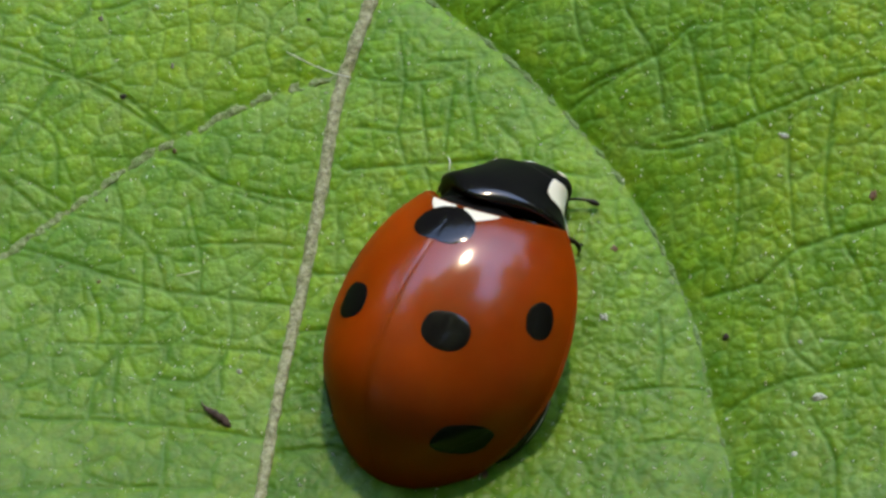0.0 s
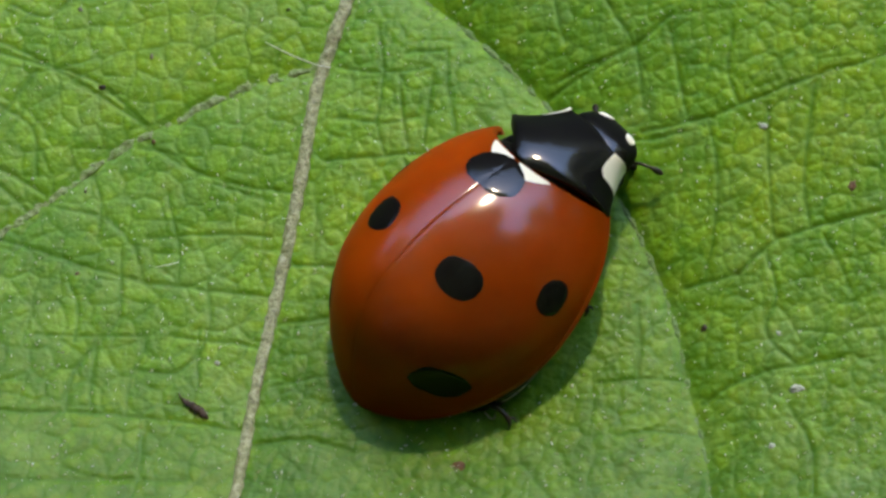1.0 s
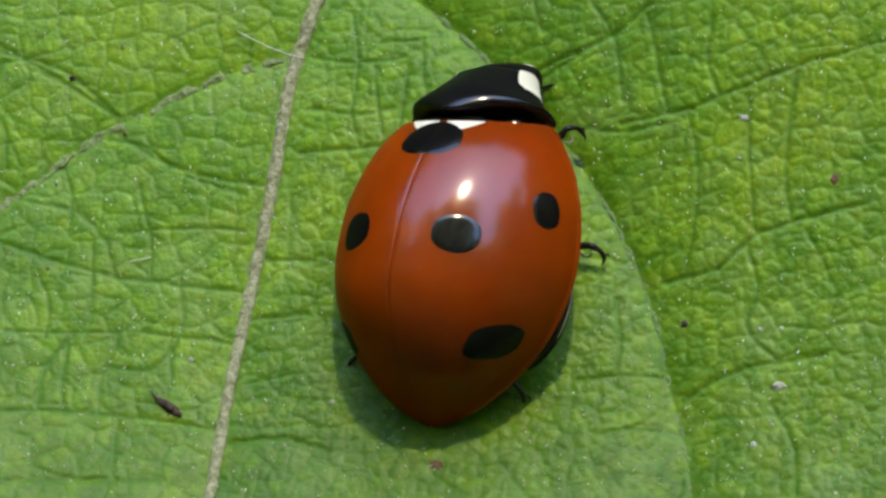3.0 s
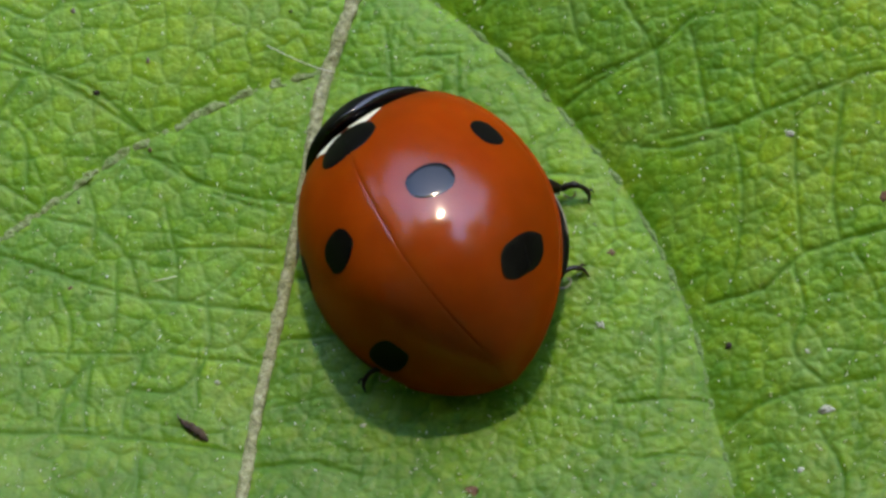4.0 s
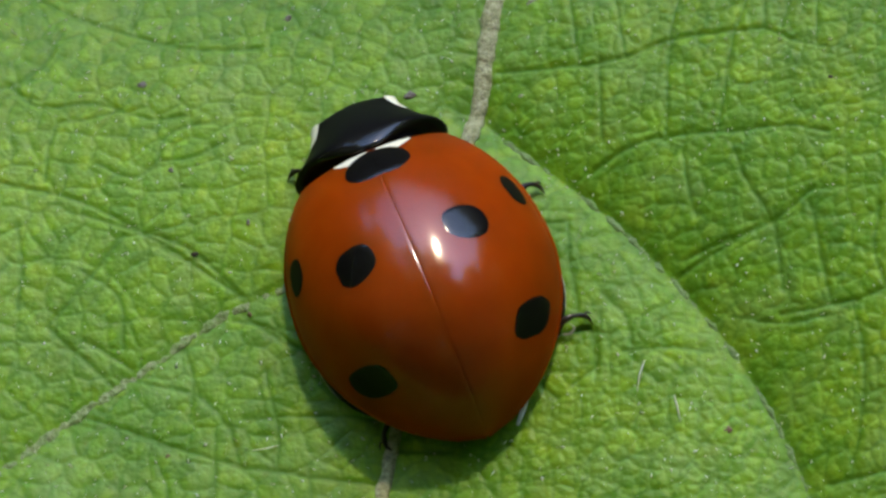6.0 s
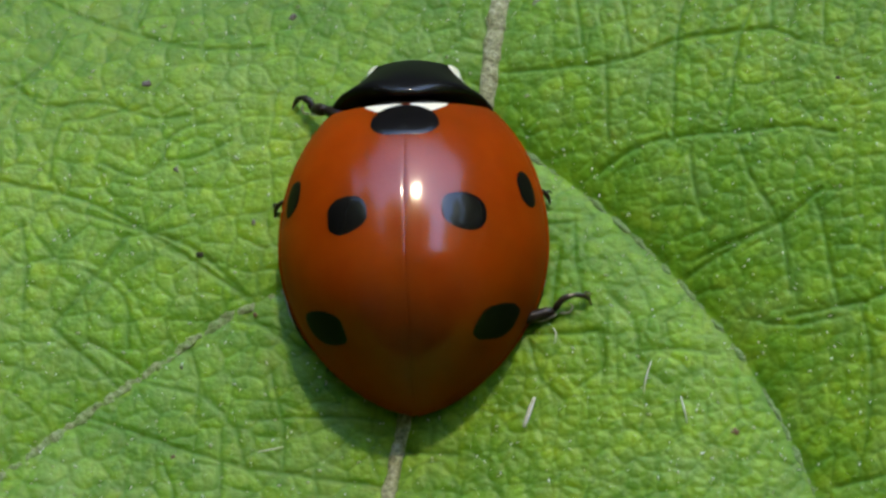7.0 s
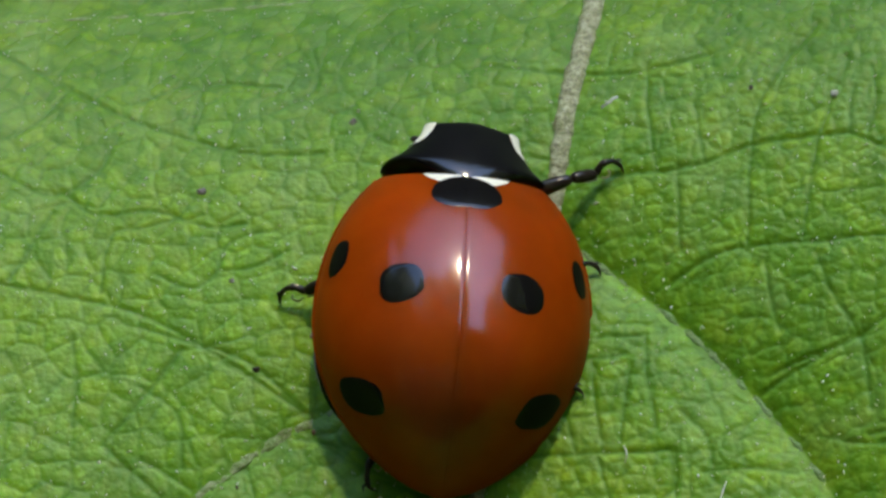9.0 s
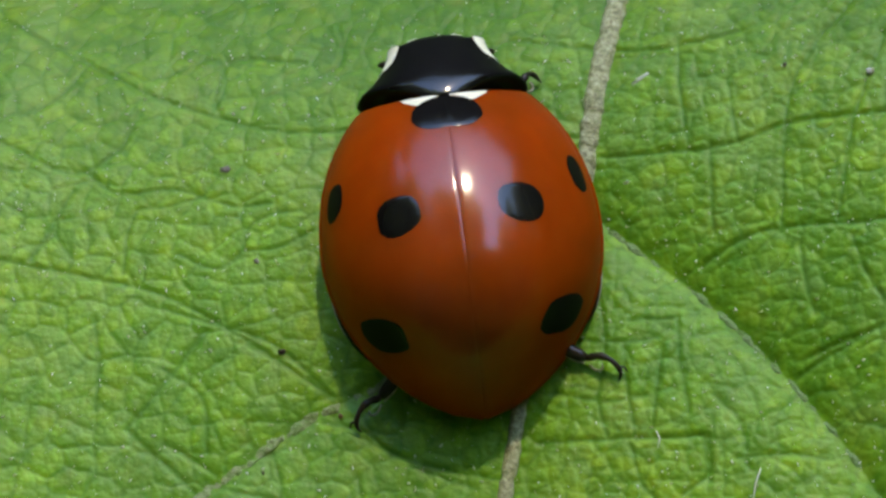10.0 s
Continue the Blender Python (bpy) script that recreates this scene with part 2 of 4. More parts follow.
UPPER_LEFT = [
    [(-2.5, -1.9), (-3.7, -1.7), (-5.5, -1), (-6.2, -0.5)],
    [(-10, 1.9), (-7.4, 1), (-6.4, 0.1)],
    [(-9.7, -1.2), (-8.6, -1.8)],
    [(-14.6, 9.5), (-10.6, 7.2), (-7.7, 6.3), (-6.3, 6.3)],
    [(-11, 6.8), (-11.3, 5.9), (-12, 5.2), (-14, 5.9)],
    [(-12, 5.2), (-11.4, 4.7), (-10.1, 4.8), (-8.4, 4.4), (-7.8, 4.5)],
    [(-13.6, 2.9), (-10, 2.2), (-6.3, 0)],
    [(-9, 1.4), (-10.5, -0.9)],
    [(-10.5, -0.9), (-8.9, -2.3)],
    [(-12.2, 4.7), (-12.9, 2.9)],
    [(-9.4, 7), (-9.2, 8.2), (-7.5, 8.2)],
]
MIDDLE = [
    [(-2.5, -3.7), (-1.4, -3.8)],
    [(-2.8, -5.2), (-1.5, -5.1)],
    [(-3.1, -8.3), (-1.8, -8.2), (-0.8, -8.5)],
    [(3.5, 0.3), (5.4, 1.3)],
    [(-1.8, -1.1), (1.6, -1)],
    [(1.6, -1), (1.7, -2)],
]
RIGHT_FIELD = [
    [(3.8, 0.7), (5.7, 1.4), (6.5, 2)],
    [(5.7, -0.8), (7.4, -0.6)],
    [(6.4, 1.7), (6.8, -0.5)],
    [(7.9, 1.5), (7.8, 0.4), (8, -0.3)],
    [(9.8, -0), (9.5, -2.4), (9.6, -3.4)],
    [(8.9, -3.6), (11.3, -3.1)],
    [(6.7, -4.6), (7.9, -4.4)],
    [(7.1, -7.4), (8.1, -6.9), (10.3, -6.6)],
    [(9.1, -7.7), (9.6, -8.8), (9.6, -9.8)],
    [(-2.9, 8.6), (0.7, 8.1), (2.3, 8.4)],
    [(-0.7, 5.5), (2, 5.5), (3.4, 5.9), (5.4, 6)],
    [(1.5, 2.8), (2.1, 3.2), (5.4, 3.5)],
    [(4.7, 9), (3.6, 7.3), (3.2, 3.4)],
    [(5.4, 8), (4.7, 5.7), (4.4, 3.5)],
]
# finer veinlets between those
LOWER_LEFT_FINE = [
    [(-8.8, -2), (-8, -2.2), (-7, -2.5), (-6.4, -3.1), (-6, -4.1)],
    [(-5.6, -1.8), (-5.4, -2.7), (-5.2, -3.4), (-5.2, -4.1)],
    [(-4.5, -1.6), (-3.1, -2.1)],
    [(-6, -3), (-4.5, -2.9), (-3.1, -3)],
    [(-8.4, -5.5), (-7.5, -5.5), (-6.8, -5.5), (-5.8, -5.5)],
    [(-7, -5.5), (-7, -6.6), (-6.9, -7.5)],
    [(-7.8, -4.1), (-7.5, -4.9), (-7.5, -5.6)],
    [(-5.8, -5.5), (-5.9, -6), (-6.1, -6.6), (-6.1, -7.5)],
    [(-4.6, -5.3), (-4.6, -6), (-4.5, -6.8)],
    [(-5.7, -7.9), (-5.6, -8.9), (-5.7, -10)],
    [(-7.4, -8.9), (-6.4, -9.2), (-5.5, -9.2)],
    [(-2.8, -6.8), (-1.8, -6.6)],
    [(-6.4, -0.6), (-5.4, -0.9), (-4.9, -1.4)],
    [(-7.5, -1.1), (-7.2, -2.1), (-7.2, -2.9)],
]
MIDDLE_FINE = [
    [(-1.7, 1.4), (-0.5, 1.1), (0.6, 1.2)],
    [(-0.7, 2.4), (-0.5, 1.1), (-0.6, -0.2), (-0.4, -1)],
    [(0.7, 1), (0.6, -0.1), (0.5, -0.9)],
    [(-1.6, 0), (-0.6, -0.2), (0.4, -0.1)],
    [(3.1, -8.9), (3.9, -9.8), (4.2, -10)],
    [(4.8, -6.9), (5.6, -6.8), (6.8, -6.8)],
    [(5.2, -8.2), (6, -8.1), (7.2, -8.2)],
    [(5.6, -4.9), (5.7, -6), (5.6, -7)],
    [(1.7, -1), (1.7, -1.8), (1.2, -2.3)],
    [(0.1, -1.2), (0.4, -2.1), (0.9, -2.6)],
    [(1, 1.6), (1.1, 0.5), (1.3, -0.5)],
    [(-0.1, 1.1), (0, 0), (0.2, -1.1)],
    [(-0, 1.6), (1, 1.7)],
    [(2.3, -1.5), (3.3, -1.4), (4.2, -1.5)],
    [(1.8, -0.1), (2.3, -0.6), (2.5, -1.7)],
]
RIGHT_FINE = [
    [(7.3, -0.7), (7.5, -2), (7.4, -3.3), (7.2, -4.2)],
    [(8.7, -0.4), (8.7, -1.5), (8.7, -2.5), (8.8, -3.7)],
    [(7.4, -0.6), (8.6, -0.2), (9.5, 0.1), (10.8, 0.4), (12.1, 0.7)],
    [(7.9, -4.4), (8.9, -3.6)],
    [(8.6, -3.9), (8.8, -4.9), (8.6, -5.9), (9.2, -6.6)],
    [(9.9, -3.7), (10.3, -4.4), (10.5, -5)],
]
UPPER_RIGHT_FINE = [
    [(5.4, 6), (6.1, 5.6), (6.8, 5.4)],
    [(5.4, 3.5), (6.1, 3.5), (6.8, 3.3)],
    [(5.5, 7.2), (5.4, 6)],
    [(5.9, 7.7), (6, 6.8), (5.8, 6)],
    [(6.6, 7.6), (6.6, 5.5)],
    [(2, 7.1), (2.3, 5.5)],
    [(0.9, 8.3), (1, 6.8), (1.2, 5.6)],
    [(1.7, 5.6), (1.7, 4.5), (1.8, 3.5)],
    [(3.6, 3.1), (3.7, 2.3), (3.9, 1.6)],
    [(4.7, 3.2), (4.9, 2.5), (5.5, 1.5), (5.8, 0.7)],
    [(5.6, 1.6), (5.7, 0.7), (5.8, -0.3)],
    [(4.7, -0.7), (5.8, -1), (6.7, -0.9)],
]
UPPER_LEFT_FINE = [
    [(-13.3, 6.7), (-12.7, 7.4), (-12.3, 8.2)],
    [(-10.9, 2.7), (-10.9, 3.8), (-10.8, 4.2), (-10, 4.4), (-9.4, 4.6)],
    [(-9.8, 3.2), (-8.8, 2.9), (-8.4, 3.3), (-8.3, 3.9), (-7.8, 4.2), (-7.2, 4.3)],
    [(-8.4, 3.3), (-7.6, 3.4), (-6.9, 3.8)],
    [(-11.4, 1.6), (-11.2, 0.5), (-11.2, -0.5)],
    [(-9.9, 0.5), (-9, -0.1), (-8.8, -1.3)],
    [(-10.6, 7.8), (-9.5, 8.3), (-9.2, 7.5), (-9.4, 6.9)],
    [(-6.9, 9.4), (-6.7, 8.1), (-7.1, 7.8)],
]
GROOVES = LOWER_LEFT + UPPER_LEFT + MIDDLE + RIGHT_FIELD
FINE_GROOVES = LOWER_LEFT_FINE + MIDDLE_FINE + RIGHT_FINE + UPPER_RIGHT_FINE + UPPER_LEFT_FINE


def near(x, y, line):
    """Distance from each point to a polyline, and the side of it (positive to its left)."""
    p = np.array(line)
    best = np.full(x.shape, 1e9)
    side = np.zeros(x.shape)
    for (ax, ay), (bx, by) in zip(p[:-1], p[1:]):
        dx, dy = bx - ax, by - ay
        u = np.clip(((x - ax) * dx + (y - ay) * dy) / (dx * dx + dy * dy), 0, 1)
        d = np.hypot(x - ax - u * dx, y - ay - u * dy)
        s = np.sign(dx * (y - ay) - dy * (x - ax))
        side = np.where(d < best, s, side)
        best = np.minimum(best, d)
    return best, side


def hash2(i, j, k):
    v = np.sin(i * 127.1 + j * 311.7 + k * 74.7) * 43758.5453
    return v - np.floor(v)


def network(x, y, size, k, jitter=0.8):
    """Distance to the nearest border of an irregular network of cells."""
    gx, gy = np.floor(x / size), np.floor(y / size)

    def seed(a, b):
        cx, cy = gx + a, gy + b
        return ((cx + 0.5 + jitter * (hash2(cx, cy, k) - 0.5)) * size, (cy + 0.5 + jitter * (hash2(cx, cy, k + 1) - 0.5)) * size)
    near_d = np.full(x.shape, 9e9)
    nx, ny = np.zeros(x.shape), np.zeros(x.shape)
    for a in (-1, 0, 1):
        for b in (-1, 0, 1):
            px, py = seed(a, b)
            d = np.hypot(x - px, y - py)
            closer = d < near_d
            nx, ny, near_d = np.where(closer, px, nx), np.where(closer, py, ny), np.where(closer, d, near_d)
    border = np.full(x.shape, 9e9)
    for a in (-2, -1, 0, 1, 2):
        for b in (-2, -1, 0, 1, 2):
            px, py = seed(a, b)
            dx, dy = px - nx, py - ny
            d = np.hypot(dx, dy)
            e = (((px + nx) / 2 - x) * dx + ((py + ny) / 2 - y) * dy) / np.maximum(d, 1e-6)
            border = np.where(d > 1e-6, np.minimum(border, e), border)
    return border


def wavy(x, y, s, k):
    return (np.sin(x * s + k) * np.cos(y * s * 1.3 + 2 * k) + 0.6 * np.sin((x + y) * s * 2.1 + 3 * k) + 0.4 * np.cos((x - y) * s * 3.7 + k)) / 2


def leaf_shape(x, y):
    """The large form of the blade: a gentle dish, creased along the strong side vein."""
    cx, cy = np.clip(x, -14, 13), np.clip(y, -11, 11)
    z = -0.06 + 0.0170 * cx + 0.0708 * cy + 0.0051 * cx**2 + 0.0058 * cx * cy - 0.0009 * cy**2
    z = z - 0.00025 * cx**3 - 0.00012 * cx**2 * cy - 0.00009 * cx * cy**2 - 0.00123 * cy**3
    z = z - 0.012 * ((x - cx) ** 2 + (y - cy) ** 2)
    d, _ = near(x, y, spline(RIGHT, 40))
    z = z - 0.55 * np.exp(-d / 1.5)
    d, _ = near(x, y, spline(LEFT, 30))
    z = z - 0.16 * np.exp(-d / 0.8)
    d, _ = near(x, y, spline(MAIN, 40))
    return z - 0.10 * np.exp(-d / 0.6)


def leaf_relief(x, y):
    """Sunken veinlets with swollen fields between them: the relief, and how strongly each groove is painted dark (0 to
    1).
    """
    ux, uy = x + 0.03 * wavy(x, y, 2.3, 4.0), y + 0.03 * wavy(y, x, 2.1, 5.0)

    def nearest(lines):
        d = np.full(x.shape, 9.0)
        for g in lines:
            p = spline(g, 4 * len(g))
            box = (x > p[:, 0].min() - 1) & (x < p[:, 0].max() + 1) & (y > p[:, 1].min() - 1) & (y < p[:, 1].max() + 1)
            d[box] = np.minimum(d[box], near(ux[box], uy[box], p)[0])
        return d
    d, fine = nearest(GROOVES), nearest(FINE_GROOVES)
    b1 = network(x + 0.07 * wavy(x, y, 2.1, 1.0), y + 0.07 * wavy(y, x, 1.9, 2.0), 0.66, 3, 0.85)
    b2 = network(x + 0.02 * wavy(x, y, 7.0, 3.0), y + 0.02 * wavy(y, x, 6.3, 1.5), 0.33, 11, 0.85)
    # the field beside the strong side vein is the most puckered, the one across the midrib the smoothest
    lines = np.array(MAIN)[::-1]
    rugged = 1 / (1 + np.exp(-(x - np.interp(y, lines[:, 1], lines[:, 0])) / 0.7))
    z = -0.028 * np.exp(-((d / 0.07) ** 2)) - 0.016 * np.exp(-d / 0.18) - 0.018 * np.exp(-((fine / 0.05) ** 2)) - 0.010 * np.exp(-fine / 0.12)
    z *= 0.62 + 0.38 * rugged
    d = np.minimum(d, fine)
    z += 0.020 * (1 - (1 - np.clip(b1 / 0.24, 0, 1)) ** 2) * np.clip(d / 0.12, 0, 1) - 0.008 * np.exp(-((b1 / 0.05) ** 2)) * (1 - 0.6 * rugged)
    z += (0.012 + 0.011 * rugged) * (1 - (1 - np.clip(b2 / 0.15, 0, 1)) ** 2)
    ribs = np.full(x.shape, 9.0)
    for line in (MAIN, LEFT, RIGHT, FAR_LEFT, FAR_RIGHT):
        ribs = np.minimum(ribs, near(x, y, spline(line, 30))[0])
    z = z * np.clip(ribs / 0.20, 0.55, 1)
    z += 0.008 * wavy(x, y, 1.7, 6.0)
    # strength of the painted groove shade, by closeness to veinlets and cell joints
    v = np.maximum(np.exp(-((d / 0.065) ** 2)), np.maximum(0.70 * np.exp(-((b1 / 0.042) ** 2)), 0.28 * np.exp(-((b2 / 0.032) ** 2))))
    return z, v


def surface(x, y):
    """Height of the blade under one point."""
    return float(leaf_shape(np.array([x]), np.array([y]))[0])


def outline(a):
    """The blade's edge: its distance from the middle by direction, with teeth."""
    deg = np.degrees(a)
    r = np.interp(deg, [-180, -130, -100, -75, -58, -48, -43, -40, -37.5, -34.5, -30, -15, 10, 45, 75, 90, 105, 140, 180],
                  [27, 25, 30, 26, 21, 18.0, 16.1, 15.5, 15.0, 15.6, 17.2, 21, 24, 24, 19, 16.5, 19, 26, 27])
    return r * (1 + 0.035 * np.abs(np.sin(a * 21)) - 0.015)


def build_leaf():
    leaf = new("leaf")
    leaf.empty_display_size = 0.01
    tagged(leaf, "large puckered green leaf with tan midrib and side veins", "leaf")
    # close grid where the camera looks, opening out towards the edge
    def lines(lo, hi, step, far_lo, far_hi):
        mid = np.arange(lo, hi, step)
        out = np.geomspace(step, 1.2, 22).cumsum()
        return np.concatenate([(lo - out)[(lo - out) > far_lo][::-1], mid, (mid[-1] + out)[(mid[-1] + out) < far_hi]])
    gx, gy = lines(-15.2, 13.2, 0.034, -32, 28), lines(-11.2, 10.8, 0.034, -33, 21)
    x, y = np.meshgrid(gx, gy)
    relief, veinlet_shade = leaf_relief(x, y)
    z = leaf_shape(x, y) + relief
    n, k = x.shape
    i = np.arange(n * k).reshape(n, k)
    q = np.stack([i[:-1, :-1], i[:-1, 1:], i[1:, 1:], i[1:, :-1]], -1).reshape(-1, 4)
    inside = (np.hypot(x, y) < outline(np.arctan2(y, x))).ravel()
    q = q[inside[q].all(1)]
    used = np.unique(q)
    back = np.zeros(n * k, int)
    back[used] = np.arange(len(used))
    blade = mesh_part("blade", np.stack([x, y, z], -1).reshape(-1, 3)[used], back[q], LEAF, leaf)
    blade.data.attributes.new("veinlet_shade", "FLOAT", "POINT").data.foreach_set("value", veinlet_shade.ravel()[used].astype(np.float32))
    solid = blade.modifiers.new("thickness", "SOLIDIFY")
    solid.thickness, solid.offset = 0.22 * U, -1

    def vein(name, line, n, radii, lift, mat, label, rough, flat=0.6, dip=0.0):
        """A vein along the blade; dip lets it sink under the surface here and there."""
        p = spline(line, n)
        pz = leaf_shape(p[:, 0], p[:, 1]) - np.array([dip * max(0.0, 0.4 + noise.noise((x * 1.7, y * 1.7, 3.0)) + 0.6 * noise.noise((x * 5.0, y * 5.0, 8.0))) for x, y in p])
        w = np.interp(np.linspace(0, 1, n), np.linspace(0, 1, len(radii)), radii)
        keep = np.hypot(p[:, 0], p[:, 1]) < outline(np.arctan2(p[:, 1], p[:, 0])) - 0.3
        bm = bmesh.new()
        tube(bm, np.c_[p, pz + lift][keep], w[keep], 12, flat)
        for v in bm.verts:
            v.co += rough * (noise.noise_vector(v.co * 3.5) + 0.7 * noise.noise_vector(v.co * 9.0))
        part(name, bm, mat, leaf, label)

    vein("midrib", MAIN, 620, [0.31, 0.26, 0.185, 0.15, 0.14, 0.12, 0.10], 0.03, MIDRIB, "tan raised midrib flecked with brown", 0.045)
    vein("side_vein", LEFT, 420, [0.125, 0.115, 0.11, 0.10, 0.09], 0.028, SIDE_VEIN, "greenish tan side vein", 0.055, 0.20, 0.05)
    vein("side_vein", RIGHT, 420, [0.08, 0.07, 0.065, 0.06], 0.026, CREASE_VEIN, "greyish green side vein in a crease", 0.03, 0.2, 0.04)
    vein("side_vein", FAR_LEFT, 120, [0.09, 0.06], -0.03, SIDE_VEIN, "greenish tan side vein", 0.03)
    vein("side_vein", FAR_RIGHT, 120, [0.09, 0.06], -0.03, SIDE_VEIN, "greenish tan side vein", 0.03)
    # leaf stalk and the plant's stem down to the ground
    bm = bmesh.new()
    s = spline([(0.3, 15.5, surface(0.3, 15.5)), (0.6, 24, -2.5), (1.5, 40, -12), (2, 52, -22)], 24)
    tube(bm, s, [0.5 + 0.02 * k for k in range(24)], 10)
    part("stalk", bm, STALK, leaf)
    bm = bmesh.new()
    s = spline([(2, 54, 20), (2.2, 52.5, -22), (1.2, 54, -150), (3.0, 52, -333)], 30)
    tube(bm, s, [1.0 + 0.05 * k for k in range(30)], 10)
    part("stem", bm, STALK, leaf)
    return leaf


def build_ground():
    bm = bmesh.new()
    bmesh.ops.create_grid(bm, x_segments=90, y_segments=90, size=1.0)
    for v in bm.verts:
        r = v.co.length
        v.co.xy *= 300 + 3.0e6 * r**6
        v.co.z = -330 + 12 * noise.noise(v.co * 0.01) if r < 0.6 else -330
    tagged(part("ground", bm, SOIL), "dark soil and litter deep below the leaf", "ground", kind="structure")


def build_light_screen():
    """Unseen leaves added all round and overhead to shape the light; gap sunward."""
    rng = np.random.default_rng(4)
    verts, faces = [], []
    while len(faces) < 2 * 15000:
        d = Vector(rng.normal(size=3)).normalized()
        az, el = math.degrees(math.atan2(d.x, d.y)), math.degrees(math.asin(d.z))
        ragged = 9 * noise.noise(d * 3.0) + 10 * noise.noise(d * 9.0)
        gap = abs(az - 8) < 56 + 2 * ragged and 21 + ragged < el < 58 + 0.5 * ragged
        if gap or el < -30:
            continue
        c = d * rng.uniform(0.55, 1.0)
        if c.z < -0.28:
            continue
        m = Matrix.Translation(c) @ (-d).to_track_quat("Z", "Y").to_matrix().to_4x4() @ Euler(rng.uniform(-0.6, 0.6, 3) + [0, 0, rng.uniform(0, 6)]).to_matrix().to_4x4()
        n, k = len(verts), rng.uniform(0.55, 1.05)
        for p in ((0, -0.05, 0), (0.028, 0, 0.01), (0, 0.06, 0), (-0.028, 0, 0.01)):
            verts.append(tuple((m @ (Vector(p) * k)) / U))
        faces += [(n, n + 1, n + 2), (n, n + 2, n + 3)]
    ob = mesh_part("light_screen", np.array(verts), np.array(faces), SCREEN)
    tagged(ob, "unseen dark green leaves added to shape light and reflections", "foliage", kind="stuff")


def build_grass():
    bm = bmesh.new()
    s = spline([(17, -60, -333), (13.5, -24, -30), (11.40, -14.8, 0.2), (11.60, -11.10, 0.95), (11.76, -10.40, 0.95), (11.90, -9.50, 0.75)], 50)
    rows = []
    for k, p in enumerate(s):
        w = 0.20 * min(1, (50.3 - k) / 5)
        rows.append([bm.verts.new((p[0] + w * u, p[1], p[2] + 0.12 * abs(u))) for u in (-1, 0, 1)])
    for a, b in zip(rows, rows[1:]):
        for k in (0, 1):
            bm.faces.new((a[k], a[k + 1], b[k + 1], b[k]))
    ob = part("grass_blade", bm, GRASS)
    sol = ob.modifiers.new("thickness", "SOLIDIFY")
    sol.thickness = 0.08 * U
    tagged(ob, "bright yellow-green grass blade curving over the leaf's edge", "grass blade")


# ---- the ladybird, in its own space: x to its right, y forward, z up ----
RIM = 0.62
CROWN = -0.354
REAR = 4.24


def shell_point(y, a, lift=0.0):
    """A point of the wing cases: y along the body, a the angle from the seam over to the right."""
    front = y > CROWN
    s = min(abs((y - CROWN) / (3.645 - CROWN) if front else (CROWN - y) / (REAR + CROWN)), 1.0)
    w = 2.944 * (1 - s ** (2.149 if front else 1.893)) ** (0.537 if front else 0.644)
    k = (y + 1.3) / 4.945 if y > -1.3 else min((-1.3 - y) / (REAR - 1.3), 1.0)
    h = 2.914 * (1 - k ** (2.0 if y > -1.3 else 1.9)) ** (0.68 if y > -1.3 else 0.92)
    p = Vector((w * math.sin(a), y, RIM + (0 if front else 0.18 * s * s) + h * max(math.cos(a), 0) ** 1.311))
    p.z -= 0.08 * max(0.0, (y - 1.65) / 0.80) ** 2 * max(math.cos(a), 0)
    p.z += 0.003 * math.exp(-(((abs(p.x) - 0.10) / 0.06) ** 2)) - 0.012 * math.exp(-((p.x / 0.020) ** 2))
    if lift:
        e = 1e-3
        du = shell_point(y + e, a) - shell_point(y - e, a)
        dv = shell_point(y, a + e) - shell_point(y, a - e)
        nrm = dv.cross(du).normalized()
        p += lift * (nrm if nrm.z > 0 or abs(a) > 1.3 else -nrm)
    return p


def front_edge(a):
    return 2.45 + 0.30 * math.sin(a) ** 2


def build_elytron(side, bug):
    rows = []
    for i in range(61):
        v = math.sin(math.pi / 2 * i / 60)
        row = []
        for j in range(45):
            a = (math.pi / 2) * (j / 44) ** 1.45
            y = -REAR + 0.002 + (front_edge(a) + REAR - 0.002) * v
            p = shell_point(y, a)
            row.append((side * p.x, p.y, p.z))
        p = row[-1]
        row.append((p[0] * 1.020, p[1] * 1.004, p[2] - 0.025))
        row.append((p[0] * 1.018, p[1] * 1.004, p[2] - 0.075))
        row.append((p[0] * 0.90, p[1] * 0.97, p[2] - 0.05))
        rows.append(row)
    # the front edge turns down and in
    last = rows[-1]
    rows.append([(x * 0.985, y + 0.03, z - 0.07) for x, y, z in last])
    rows.append([(x * 0.95, y - 0.03, z - 0.2) for x, y, z in last])
    P = np.array(rows)
    if side < 0:
        P = P[:, ::-1]
    ob = grid_part("wing_case", P, RED, bug, "glossy orange-red wing case with black spots")
    return ob


